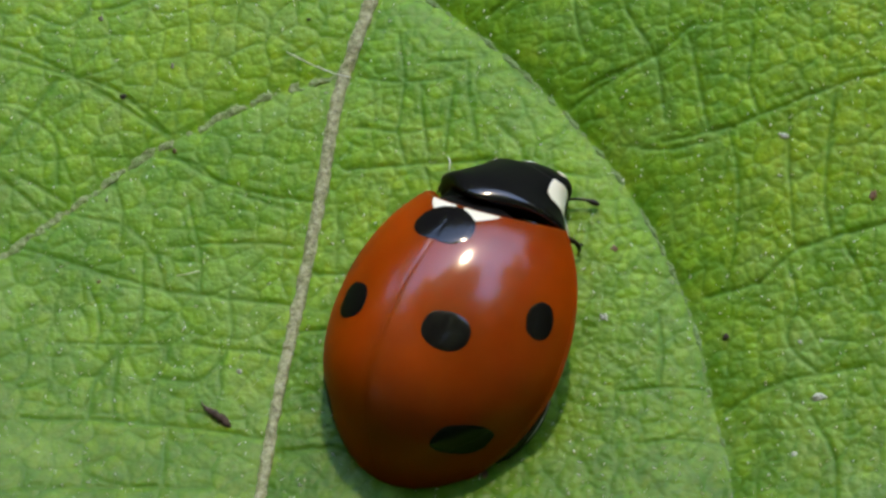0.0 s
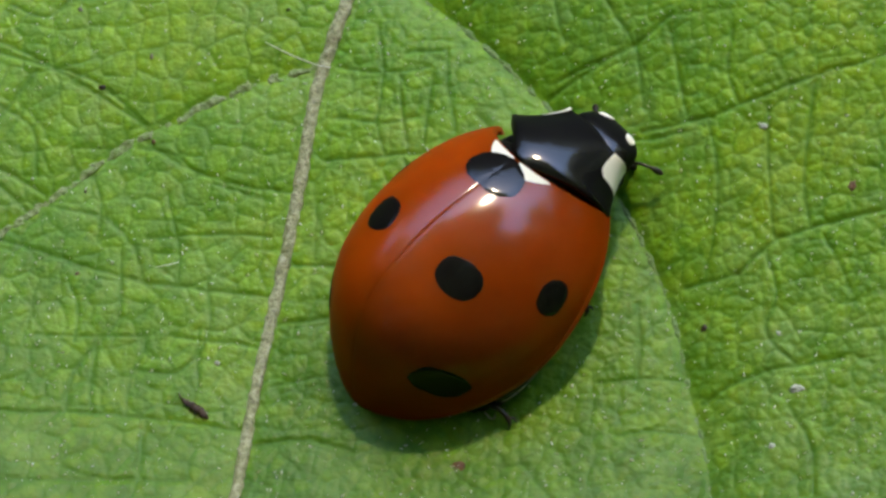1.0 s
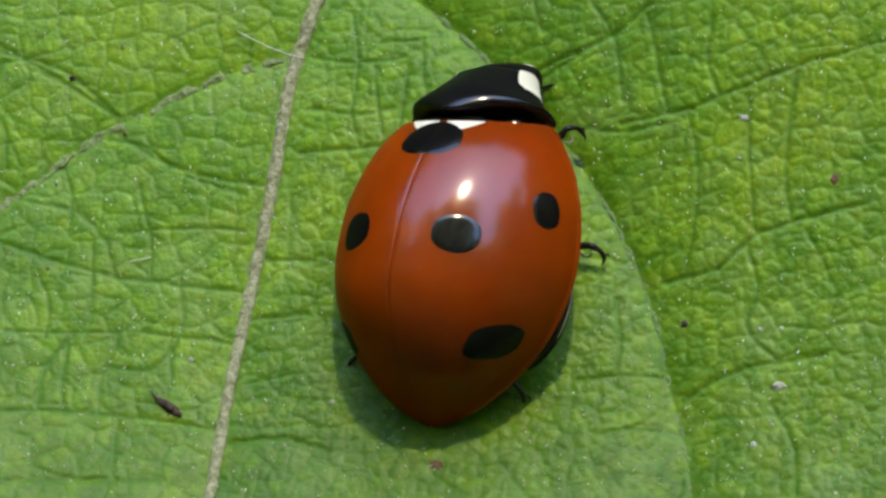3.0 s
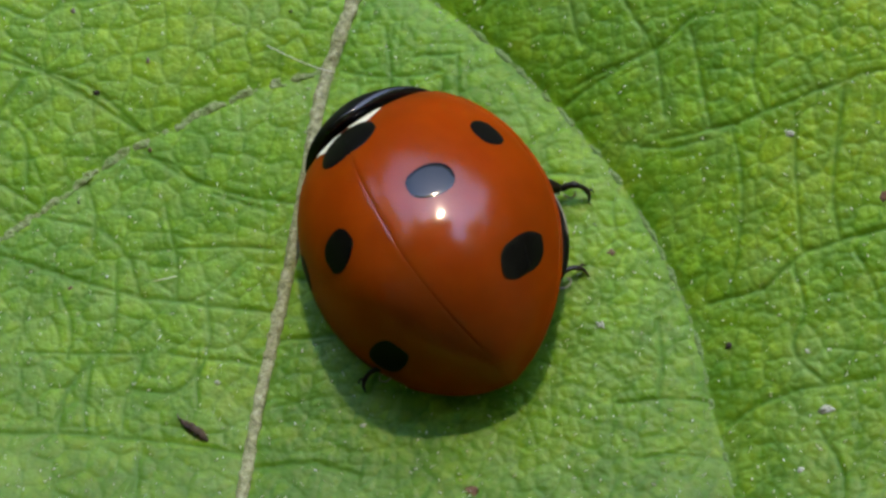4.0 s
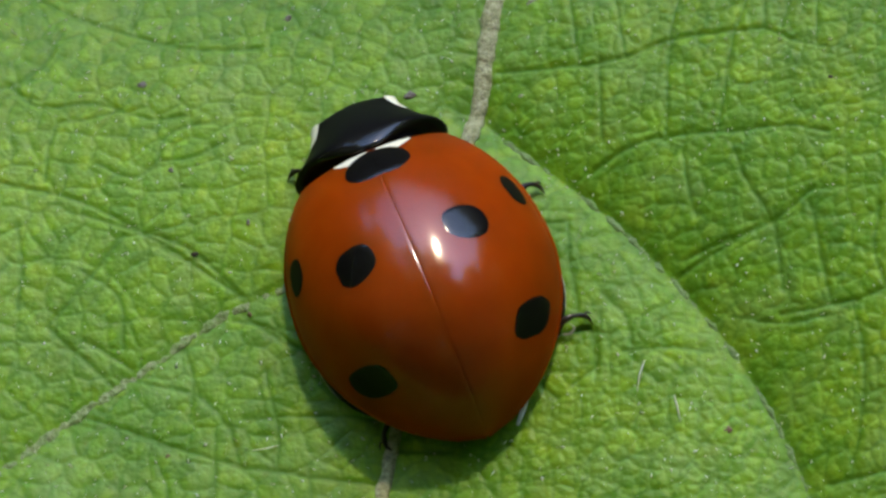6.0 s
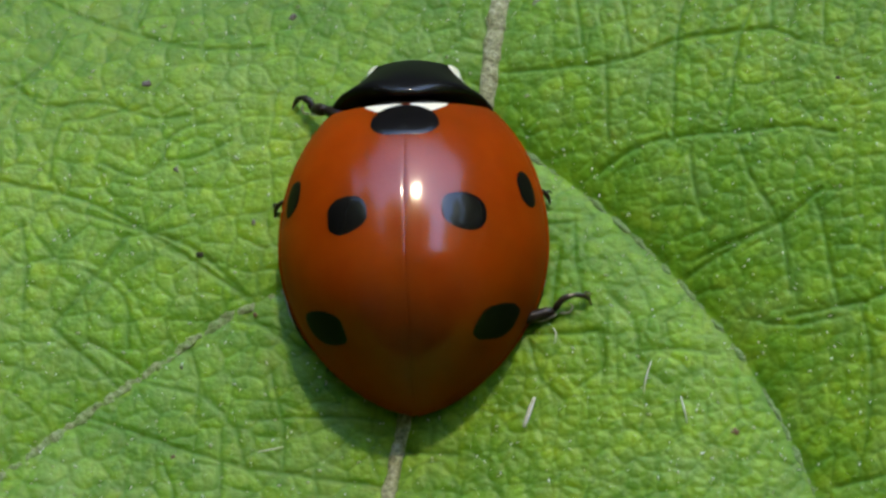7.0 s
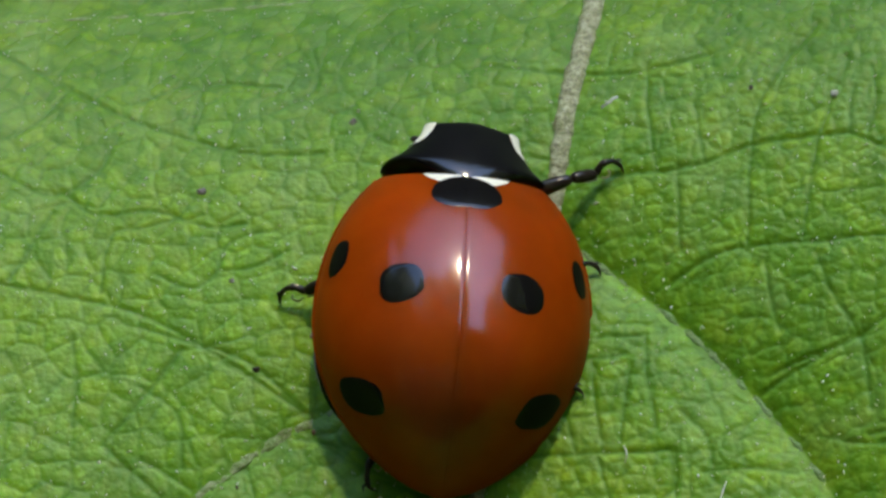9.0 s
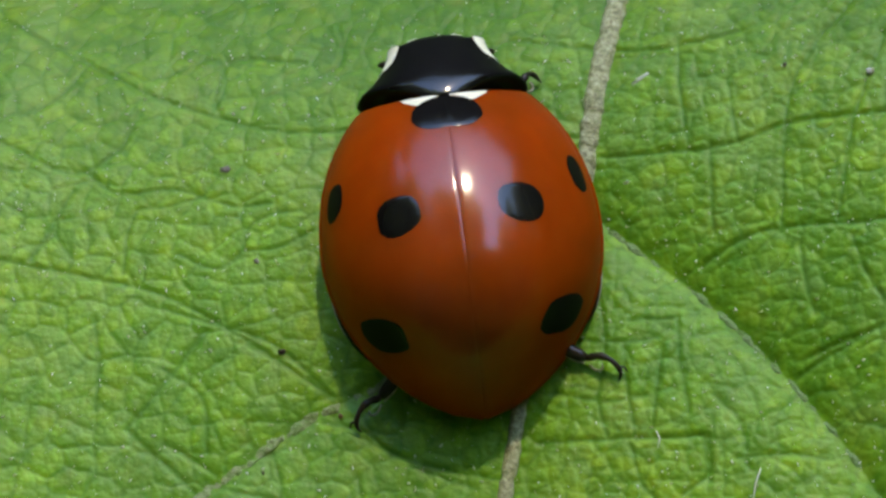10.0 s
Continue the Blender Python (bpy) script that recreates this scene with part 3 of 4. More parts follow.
def patch(name, parent, mat, y, a, ry, rx, side=1, seed=0, power=2.2, lift=0.012, label="", tilt=0.0):
    """A rounded patch that lies on a wing case."""
    rings, n = [], 40
    c = shell_point(y, a)
    w = max((shell_point(y, a + 0.05) - c).length / 0.05, 0.3)
    for i in range(9):
        q = i / 8
        ring = []
        for k in range(n):
            t = 2 * math.pi * k / n
            r = q * (1 + 0.08 * noise.noise(Vector((math.cos(t) * 1.4 + seed, math.sin(t) * 1.4, seed * 2.7))) + 0.03 * noise.noise(Vector((math.cos(t) * 5 + seed, math.sin(t) * 5, seed))))
            ct, st = math.cos(t), math.sin(t)
            e = (abs(ct) ** power + abs(st) ** power) ** (-1 / power)
            u, v = r * e * ct * rx, r * e * st * ry
            v += tilt * u
            aa = a + u / w
            p = shell_point(min(y + v, front_edge(aa) - 0.01), aa, lift if i < 8 else 0.002)
            ring.append((side * p.x, p.y, p.z))
        rings.append(ring + ring[:1])
    P = np.array(rings)
    if side < 0:
        P = P[:, ::-1]
    return grid_part(name, P, mat, parent, label)


def triangle(name, parent, mat, side, label):
    """A pale triangle along the front edge of a wing case, deepest next to the seam."""
    rows = []
    for i in range(17):
        u = i / 16
        a = 0.045 + 0.42 * u
        deep = 0.44 * (1 - u) ** 0.8 * min(1.0, 0.25 + u * 5)
        row = []
        for j in range(7):
            p = shell_point(front_edge(a) - 0.005 - deep * j / 6, a, 0.010 if 0 < i < 16 and j < 6 else 0.002)
            row.append((side * p.x, p.y, p.z))
        rows.append(row)
    P = np.array(rows)
    return grid_part(name, P if side > 0 else P[::-1], mat, parent, label)


def pronotum_point(v, a, lift=0.0):
    """v 0 at the hind edge to 1 at the front; a the angle over the back."""
    s = math.sin(a)
    y = (2.07 + 1.05 * s * s) + (2.20 - 1.35 * s * s + 0.45 * s**4) * v
    q = min(max((v - 0.22) / 0.78, 0.0), 1.0)
    w = 1.06 + 0.84 * (1 - q**0.85) ** 1.4 - 10.0 * max(0.0, 0.28 - v) ** 2
    h = 0.98 + 0.42 * max(0.0, 1 - v**1.7) - 0.16 * (1 - v) ** 6
    z0 = 0.90 + 0.06 * v
    c = abs(math.cos(a)) ** (1.15 - 0.80 * v * v)
    return Vector((w * s, y, z0 + h * c + lift)) + Vector((lift * s, lift * 0.6, 0))


def build_pronotum(bug):
    P = []
    for i in range(25):
        v = i / 24
        ring = [tuple(pronotum_point(v, -math.pi / 2 + math.pi * j / 36)) for j in range(37)]
        x, y, z = ring[-1]
        ring += [(x * f, y, z - d) for f, d in ((0.98, 0.10), (0.85, 0.16), (0.4, 0.22), (-0.4, 0.22), (-0.85, 0.16), (-0.98, 0.10))]
        P.append(ring + ring[:1])
    P = np.array(P)
    lo, hi = P[:1].copy(), P[-1:].copy()
    lo[..., 1] += 0.25
    lo[..., 2] = lo[..., 2] * 0.9 - 0.05
    hi = hi * np.array([0.93, 1, 0.95]) + np.array([0, -0.08, 0.0])
    P = np.concatenate([np.broadcast_to(P[:1].mean(1, keepdims=True) + [[[0, 0.3, -0.3]]], P[:1].shape), lo, P, hi,
                        np.broadcast_to(P[-1:].mean(1, keepdims=True) + [[[0, -0.2, 0]]], P[:1].shape)])
    shield = grid_part("pronotum", P, BLACK, bug, "glossy black pronotum with cream corners")
    for side in (-1, 1):
        rows = []
        for i in range(13):
            v = 0.58 + 0.42 * i / 12
            row = []
            for j in range(13):
                q = j / 12
                a0 = 0.88 - 0.10 * (v - 0.58)
                a1 = 1.50
                inset = 0.15 * max(0, 0.66 - v) / 0.08 * (1 - q)
                p = pronotum_point(min(v, 1.0), a0 + (a1 - a0) * (q * (1 - inset) + inset), 0.014)
                row.append((side * p.x, p.y, p.z))
            rows.append(row)
        Q = np.array(rows)
        grid_part("cream_patch", Q if side > 0 else Q[:, ::-1], CREAM, shield, "cream corner patch")
    return shield


def build_head(bug):
    skull = Matrix.LocRotScale(Vector((0, 4.75, 1.30)), Euler((radians(-14), 0, 0)), Vector((0.88, 0.62, 0.44)))
    bm = bmesh.new()
    for v in bmesh.ops.create_icosphere(bm, subdivisions=4, radius=1.0)["verts"]:
        v.co *= (abs(v.co.x) ** 2.6 + abs(v.co.y) ** 2.6 + abs(v.co.z) ** 2.6) ** (-1 / 2.6)
        v.co = skull @ v.co
    head = part("head", bm, BLACK, bug, "glossy black head with two cream spots")
    bm = bmesh.new()
    blob(bm, (0, 5.10, 0.86), (0.52, 0.22, 0.30), (-28, 0, 0), 0.05, 3, 2)
    part("clypeus", bm, BLACK, head)
    bm = bmesh.new()
    blob(bm, (0, 5.32, 0.70), (0.44, 0.17, 0.20), (-28, 0, 0), 0.05, 3, 3)
    part("labrum", bm, BLACK, head)
    bm = bmesh.new()
    tube(bm, spline([(-0.44, 5.18, 0.92), (0, 5.27, 1.00), (0.44, 5.18, 0.92)], 12), [0.035] * 12, 6)
    part("clypeus_edge", bm, CREAM, head, "thin pale rim above the mouth")
    for side in (-1, 1):
        bm = bmesh.new()
        blob(bm, (side * 0.72, 4.70, 1.08), (0.20, 0.30, 0.24), (0, 0, 0), 0.0, 3)
        part("eye", bm, BLACK, head, "black oval eye")
        bm = bmesh.new()
        ring0 = None
        for q in range(6):
            ring = []
            for k in range(20):
                t = 2 * math.pi * k / 20
                d = Vector((side * (0.42 + 0.19 * q / 5 * math.cos(t)), 0.46 + 0.27 * q / 5 * math.sin(t), 0.66)).normalized()
                d *= (abs(d.x) ** 2.6 + abs(d.y) ** 2.6 + abs(d.z) ** 2.6) ** (-1 / 2.6) * (1.03 if q < 5 else 1.0)
                ring.append(bm.verts.new(skull @ d))
            if ring0:
                for k in range(20):
                    bm.faces.new((ring0[k], ring0[(k + 1) % 20], ring[(k + 1) % 20], ring[k]))
            ring0 = ring
        part("cream_spot", bm, CREAM, head, "cream spot beside the eye")
        bm = bmesh.new()
        s = spline([(side * 0.46, 5.00, 0.92), (side * 0.72, 5.22, 1.02), (side * 1.02, 5.42, 1.04), (side * 1.28, 5.60, 0.96)], 16)
        tube(bm, s, [0.055] * 3 + [0.034] * 8 + [0.05, 0.07, 0.078, 0.07, 0.03], 8)
        part("antenna", bm, LEG, head, "short clubbed antenna")
        bm = bmesh.new()
        s = spline([(side * 0.30, 5.25, 0.62), (side * 0.42, 5.48, 0.50), (side * 0.36, 5.62, 0.36)], 8)
        tube(bm, s, [0.06, 0.06, 0.06, 0.07, 0.09, 0.10, 0.10, 0.06], 7)
        part("palp", bm, LEG, head)
    return head


def build_body(bug):
    bm = bmesh.new()
    blob(bm, (0, -0.55, 0.62), (2.62, 3.0, 0.42), (0, 0, 0), 0.02, 4)
    blob(bm, (0, 2.2, 0.85), (1.5, 1.3, 0.42), (0, 0, 0), 0.02, 3)
    blob(bm, (0, 2.05, 1.45), (1.45, 0.75, 0.72), (0, 0, 0), 0.02, 3)
    part("abdomen", bm, BLACK, bug, "black underside")


# hip, direction of the foot in degrees from straight ahead, reach
LEGS = {
    "front": ((1.05, 2.55, 0.60), 42, 1.9),
    "middle": ((1.55, 0.75, 0.55), 88, 2.15),
    "hind": ((1.2, -2.5, 0.36), 110, 2.6),
}


def build_leg(bug, name, side):
    """A leg at its hip, along its own y: thigh, shin, foot and claws."""
    hip, yaw, reach = LEGS[name]
    hip_z = hip[2]
    leg = new("leg")
    leg.empty_display_size = 0.001
    leg.parent = bug
    f = -side  # towards the head in the leg's own x
    knee = (0, reach * 0.55, 0.05)
    ankle = (f * 0.03, reach * 0.82, -hip_z + 0.20)
    bm = bmesh.new()
    tube(bm, spline([(0, 0, 0), (0, reach * 0.28, 0.10), knee], 14), [0.12, 0.15, 0.17, 0.18, 0.18, 0.18, 0.175, 0.17, 0.165, 0.16, 0.15, 0.14, 0.12, 0.08], 10)
    part("femur", bm, LEG, leg)
    bm = bmesh.new()
    tube(bm, spline([knee, (f * 0.02, reach * 0.68, -hip_z * 0.25), ankle], 10), [0.08, 0.12, 0.14, 0.145, 0.15, 0.15, 0.145, 0.14, 0.12, 0.07], 8)
    tibia = part("tibia", bm, LEG, leg)
    bm = bmesh.new()
    tube(bm, spline([(-f * 0.10, reach * 0.62, -hip_z * 0.1), (-f * 0.12, reach * 0.72, -hip_z * 0.35), (-f * 0.08, reach * 0.83, -hip_z + 0.20)], 8), [0.012, 0.022, 0.026, 0.026, 0.024, 0.026, 0.022, 0.01], 6)
    part("fringe_highlight", bm, HAIR_HIGHLIGHT, tibia, "pale fringe of hairs and edge highlight")
    bm = bmesh.new()
    toe = spline([ankle, (f * 0.17, reach * 0.93, -hip_z + 0.30), (f * 0.17, reach * 1.05, -hip_z + 0.24), (f * 0.06, reach * 1.12, -hip_z + 0.10), (-f * 0.10, reach * 1.13, -hip_z + 0.02)], 16)
    tube(bm, toe, [0.06, 0.08, 0.088, 0.076, 0.078, 0.088, 0.075, 0.06, 0.055, 0.055, 0.062, 0.06, 0.05, 0.036, 0.024, 0.008], 8)
    tube(bm, spline([toe[11], (f * 0.20, reach * 1.12, -hip_z + 0.12), (f * 0.16, reach * 1.16, -hip_z + 0.02)], 6), [0.035, 0.03, 0.03, 0.025, 0.018, 0.008], 6)
    foot = part("foot", bm, LEG, leg)
    bm = bmesh.new()
    tube(bm, spline([(-f * 0.06, reach * 0.86, -hip_z + 0.16), (-f * 0.10, reach * 0.94, -hip_z + 0.13), (-f * 0.02, reach * 0.98, -hip_z + 0.18), (f * 0.06, reach * 0.96, -hip_z + 0.22)], 9), [0.015, 0.022, 0.024, 0.024, 0.022, 0.02, 0.02, 0.016, 0.008], 6)
    part("sole_pad", bm, HAIR_HIGHLIGHT, foot, "pale hairy sole")
    return leg


def build_thigh(bug, side):
    """A hind thigh folded along the flank, a dark crescent under the rim."""
    def flank(y, out, z):
        return (side * (shell_point(y, math.pi / 2).x + out), y, z)
    bm = bmesh.new()
    tube(bm, spline([flank(-0.55, -0.35, 0.40), flank(-1.10, -0.20, 0.40), flank(-1.75, -0.14, 0.38), flank(-2.30, -0.16, 0.34), flank(-2.75, -0.18, 0.30)], 16),
         [0.06, 0.12, 0.17, 0.21, 0.21, 0.22, 0.23, 0.23, 0.23, 0.23, 0.22, 0.21, 0.19, 0.16, 0.12, 0.05], 12)
    thigh = part("hind_thigh", bm, BLACK, bug, "black thigh folded along the flank")
    # thin pale tube in place of the bright reflection along the thigh's edge
    bm = bmesh.new()
    tube(bm, spline([flank(-0.80, -0.05, 0.42), flank(-1.30, 0.05, 0.42), flank(-1.90, 0.10, 0.40), flank(-2.40, 0.04, 0.36)], 14), [0.008] + [0.016] * 12 + [0.008], 6)
    part("fringe_highlight", bm, HAIR_HIGHLIGHT, thigh, "pale fringe of hairs and edge highlight")


def build_ladybird():
    bug = new("ladybird")
    bug.empty_display_size = 0.004
    tagged(bug, "glossy orange-red ladybird with seven black spots, crawling on a leaf", "ladybird")
    cases = {s: build_elytron(s, bug) for s in (-1, 1)}
    D, S, B = (-0.372, 0.448), (0.570, 1.111), (-2.488, 0.968)
    for s in (-1, 1):
        patch("black_spot", cases[s], SPOT, D[0], D[1], 0.43, 0.53, s, 3 + s, 2.6)
        patch("black_spot", cases[s], SPOT, S[0], S[1], 0.42, 0.36, s, 9 + s, 2.3)
        patch("black_spot", cases[s], SPOT, B[0], B[1], 0.36, 0.68, s, 17 + s, 2.4, tilt=0.26)
        triangle("cream_patch", cases[s], CREAM, s, "cream triangle beside the neck")
    patch("black_spot", cases[1], SPOT, 1.94, 0.0, 0.46, 0.74, 1, 31, 2.5, 0.018, "black spot across the seam behind the neck")
    build_body(bug)
    for s in (-1, 1):
        build_thigh(bug, s)
    neck = [build_pronotum(bug), build_head(bug)]
    legs = {(n, s): build_leg(bug, n, s) for n in LEGS for s in (-1, 1)}
    return bug, neck, legs


def crumb(name, x, y, size, mat, label, category, turn=0, seed=0, sink=0.6):
    """A small uneven crumb lying on the blade."""
    bm = bmesh.new()
    blob(bm, (0, 0, 0), size, (0, 0, turn), 0.9, 3, seed)
    low = min(v.co.z for v in bm.verts)
    ob = part(name, bm, mat)
    ob.location = (x * U, y * U, (surface(x, y) - low * (1 - sink) + 0.01) * U)
    return tagged(ob, label, category)


def build_crumbs():
    dark, black = "small dark crumb of dirt lying on the leaf", "tiny black speck of dirt on the leaf"
    for k, (x, y, s) in enumerate([(-7.36, 0.95, 0.085), (7.15, -5.6, 0.10), (3.27, 7.36, 0.07), (-7.6, -1.75, 0.05), (6.9, 4.6, 0.06), (-2.9, 2.9, 0.06)]):
        tagged(crumb("dirt_speck", x, y, (s * 0.8, s * 0.6, s * 0.5), DARK_BIT, black, "dirt", 40 * k, k), group="dirt specks on the leaf")
    for k, (x, y, s) in enumerate([(-8.95, 5.32, 0.13), (-5.7, 7.15, 0.11), (-8.06, 3.06, 0.09), (-2.7, 4.95, 0.16), (-6.2, 1.75, 0.08)]):
        tagged(crumb("grey_crumb", x, y, (s * 0.75, s * 0.55, 0.03), GREY_BIT, "small greyish crumb stuck to the leaf", "dirt", 70 * k, k + 9), group="grey crumbs on the leaf")
    for k, (x, y, s) in enumerate([(4.53, -3.35, 0.13), (10.6, -2.5, 0.14), (-6.05, -0.45, 0.07), (1.7, -8.95, 0.17), (-7.6, -3.9, 0.07)]):
        tagged(crumb("brown_crumb", x, y, (s * 0.85, s * 0.6, 0.025), BROWN_BIT, "small reddish brown crumb on the leaf", "dirt", 55 * k, k + 19, 0.7), group="brown crumbs on the leaf")
    for k, (x, y, sx, sy, turn) in enumerate([(9.3, -7.25, 0.17, 0.08, 10), (8.6, -0.95, 0.09, 0.06, 0), (5.1, 7.03, 0.08, 0.07, 30), (4.35, -5.05, 0.12, 0.06, -30),
                                              (-0.78, -7.3, 0.06, 0.05, 0), (0.1, 7.32, 0.20, 0.05, 35), (8.9, -5.9, 0.07, 0.06, 0), (8.7, -8.6, 0.08, 0.06, 20), (-4.1, -6.2, 0.06, 0.05, 0)]):
        tagged(crumb("white_fleck", x, y, (sx, sy, 0.022), WHITE_BIT, "small white fleck of fluff on the leaf", "fluff", turn, k + 31), group="white flecks on the leaf")
    bm = bmesh.new()
    tube(bm, spline([(-0.34, 0.22, 0.06), (-0.1, 0.07, 0.10), (0.30, -0.24, 0.06)], 22), [0.02, 0.04, 0.07, 0.05, 0.08, 0.06, 0.09, 0.10, 0.07, 0.09, 0.06, 0.10, 0.08, 0.10, 0.11, 0.08, 0.10, 0.07, 0.08, 0.05, 0.04, 0.02], 9, 0.6)
    for v in bm.verts:
        v.co += 0.045 * noise.noise_vector(v.co * 14) + 0.03 * noise.noise_vector(v.co * 31)
    tube(bm, spline([(-0.30, 0.20, 0.06), (-0.40, 0.30, 0.10), (-0.44, 0.42, 0.05)], 6), [0.03, 0.025, 0.02, 0.02, 0.015, 0.005], 5)
    ob = part("bark_chip", bm, BROWN_DARK)
    ob.location = (-4.47 * U, -7.38 * U, surface(-4.47, -7.38) * U)
    tagged(ob, "dark brown sliver of bark lying on the leaf", "bark chip")
    fibres = [("white_fibre", [(0.26, -2.55, 0.12), (0.16, -2.85, 0.09), (0.04, -3.2, 0.05)], 0.055, "white plant fibre lying on the leaf"),
              ("white_fibre", [(2.78, -1.75, 0.10), (2.68, -2.1, 0.12), (2.62, -2.45, 0.04)], 0.016, "thin white fibre on the leaf"),
              ("white_fibre", [(3.42, -2.55, 0.08), (3.52, -2.95, 0.12), (3.56, -3.15, 0.04)], 0.016, "thin white fibre on the leaf"),
              ("white_fibre", [(-3.42, 2.02, 0.10), (-2.7, 1.62, 0.16), (-1.75, 1.25, 0.24)], 0.014, "thin pale hair across the midrib"),
              ("white_fibre", [(-5.75, -3.75, 0.06), (-5.4, -3.7, 0.10), (-5.2, -3.62, 0.04)], 0.014, "thin white fibre on the leaf"),
              ("white_fibre", [(0.62, -0.9, 0.05), (0.70, -1.1, 0.10), (0.66, -1.28, 0.04)], 0.014, "thin white fibre on the leaf")]
    for name, pts, r, label in fibres:
        bm = bmesh.new()
        s = [(x, y, surface(x, y) + z) for x, y, z in spline(pts, 12)]
        tube(bm, s, [r * (0.6 + 0.4 * math.sin(math.pi * k / 11)) for k in range(12)], 6)
        tagged(part(name, bm, FIBRE), label, "fibre", "white fibres on the leaf")


def build_glints():
    """Countless pale specks set on the blade in place of sun glints."""
    rng = np.random.default_rng(11)
    n = 7500
    x, y = rng.uniform(-15, 13, n), rng.uniform(-11, 10.7, n)
    z = leaf_shape(x, y) + leaf_relief(x, y)[0]
    r = rng.gamma(2.0, 0.0066, n).clip(0.005, 0.028)
    o = np.array([(1, 0, 0), (0, 1, 0), (-1, 0, 0), (0, -1, 0), (0, 0, 1), (0, 0, -1)], float)
    f = np.array([(0, 1, 4), (1, 2, 4), (2, 3, 4), (3, 0, 4), (1, 0, 5), (2, 1, 5), (3, 2, 5), (0, 3, 5)])
    turn, long = rng.uniform(0, math.pi, n), rng.uniform(1.0, 2.6, n)
    ca, sa = np.cos(turn)[:, None], np.sin(turn)[:, None]
    ox, oy = o[None, :, 0] * long[:, None], o[None, :, 1] * rng.uniform(0.5, 0.9, (n, 1))
    spread = np.stack([ca * ox - sa * oy, sa * ox + ca * oy, np.broadcast_to(o[None, :, 2], ox.shape)], -1)
    v = np.stack([x, y, z + 0.3 * r], -1)[:, None] + r[:, None, None] * spread
    ob = mesh_part("glint_specks", v.reshape(-1, 3), (f[None] + 6 * np.arange(n)[:, None, None]).reshape(-1, 3), GLINT)
    tagged(ob, "tiny pale specks painted as sun glints on the leaf", "gland dots", kind="stuff")


leaf = build_leaf()
build_ground()
build_grass()
build_light_screen()
build_crumbs()
build_glints()
ladybird, neck, legs = build_ladybird()

# ---- what moves: seconds, place in units, turn in degrees ----
BUG = [
    (0.0, 1.242, -5.317, -0.177, 13.67, -12.54, -24.80),
    (0.5, 1.381, -5.103, -0.174, 9.02, -9.23, -36.71),
    (1.0, 2.166, -4.163, -0.107, 12.28, -6.05, -43.96),
    (1.5, 2.696, -3.987, 0.114, 14.49, 0.62, -60.32),
    (1.8, 2.575, -4.319, 0.114, 15.14, -2.57, -79.39),
    (2.0, 2.522, -4.547, 0.100, 13.53, 0.27, -86.93),
    (2.5, 2.554, -4.868, 0.146, 16.98, -18.51, -59.35),
    (2.7, 2.557, -4.495, 0.014, 11.83, -15.79, -34.76),
    (3.8, 1.015, -2.828, -0.398, -0.00, -16.29, 23.81),
    (4.0, 0.665, -2.883, -0.417, -2.38, -15.16, 31.09),
    (4.5, 0.270, -1.885, -0.239, -1.88, -10.44, 10.23),
    (5.0, -0.351, -1.090, -0.389, -2.89, -13.79, 12.83),
    (5.5, -1.024, 0.034, -0.328, 0.10, -11.83, 17.55),
    (6.0, -2.206, 0.302, -0.245, 3.79, 1.31, 22.96),
    (6.2, -2.400, 0.862, -0.333, 5.56, 4.36, 15.95),
    (7.3, -2.574, 1.325, -0.064, 7.45, 5.70, 3.01),
    (7.5, -2.622, 1.422, -0.044, 5.20, 2.28, 5.16),
    (8.0, -3.091, 2.139, -0.138, 10.60, 8.50, 17.72),
    (8.3, -3.630, 2.143, 0.010, 10.31, 9.72, 26.91),
    (8.5, -3.647, 2.153, 0.100, 9.54, 8.44, 23.31),
    (9.0, -3.168, 2.118, 0.030, 6.52, 15.65, -0.52),
    (9.2, -3.132, 2.244, 0.001, 6.87, 14.71, -4.20),
    (9.5, -3.212, 2.834, -0.011, 8.30, 13.71, 1.04),
    (10.0, -3.634, 3.528, 0.215, 9.69, 8.22, 9.70),
]


# seconds, nod of the pronotum, nod of the head, turn of both, draw of the head under the pronotum
NECK = [(0.0, -50, -8, -4, 0.55), (0.5, -31, -6, -5, 0.6), (1.0, -36, -4, -6, 0.7), (1.5, -22, 0, -9, 0.5), (1.8, -14, 0, -6, 0.4), (2.0, -13, 0, -2, 0.4),
        (2.5, -38, 2, -3, 0.9), (2.7, -39, -6, 0, 0.6), (3.8, -52, -20, 1, 0.6), (4.5, -49, -22, 1, 0.6), (5.5, -46, -22, 1, 0.5), (6.0, -31, -22, 1, 0.4),
        (6.2, -34, -22, -1, 0.5), (7.3, -46, -22, -2, 0.45), (7.5, -45, -22, -2, 0.5), (8.0, -33, -22, -2, 0.55), (8.5, -25, -22, -1, 0.6), (9.0, -29, -22, -4, 0.8),
        (9.5, -43, -22, -1, 0.5), (10.0, -29, -22, 0, 0.6)]
HINGE = Matrix.Translation((0, 2.5 * U, 1.1 * U))
NAPE = Matrix.Translation((0, 4.2 * U, 1.3 * U))
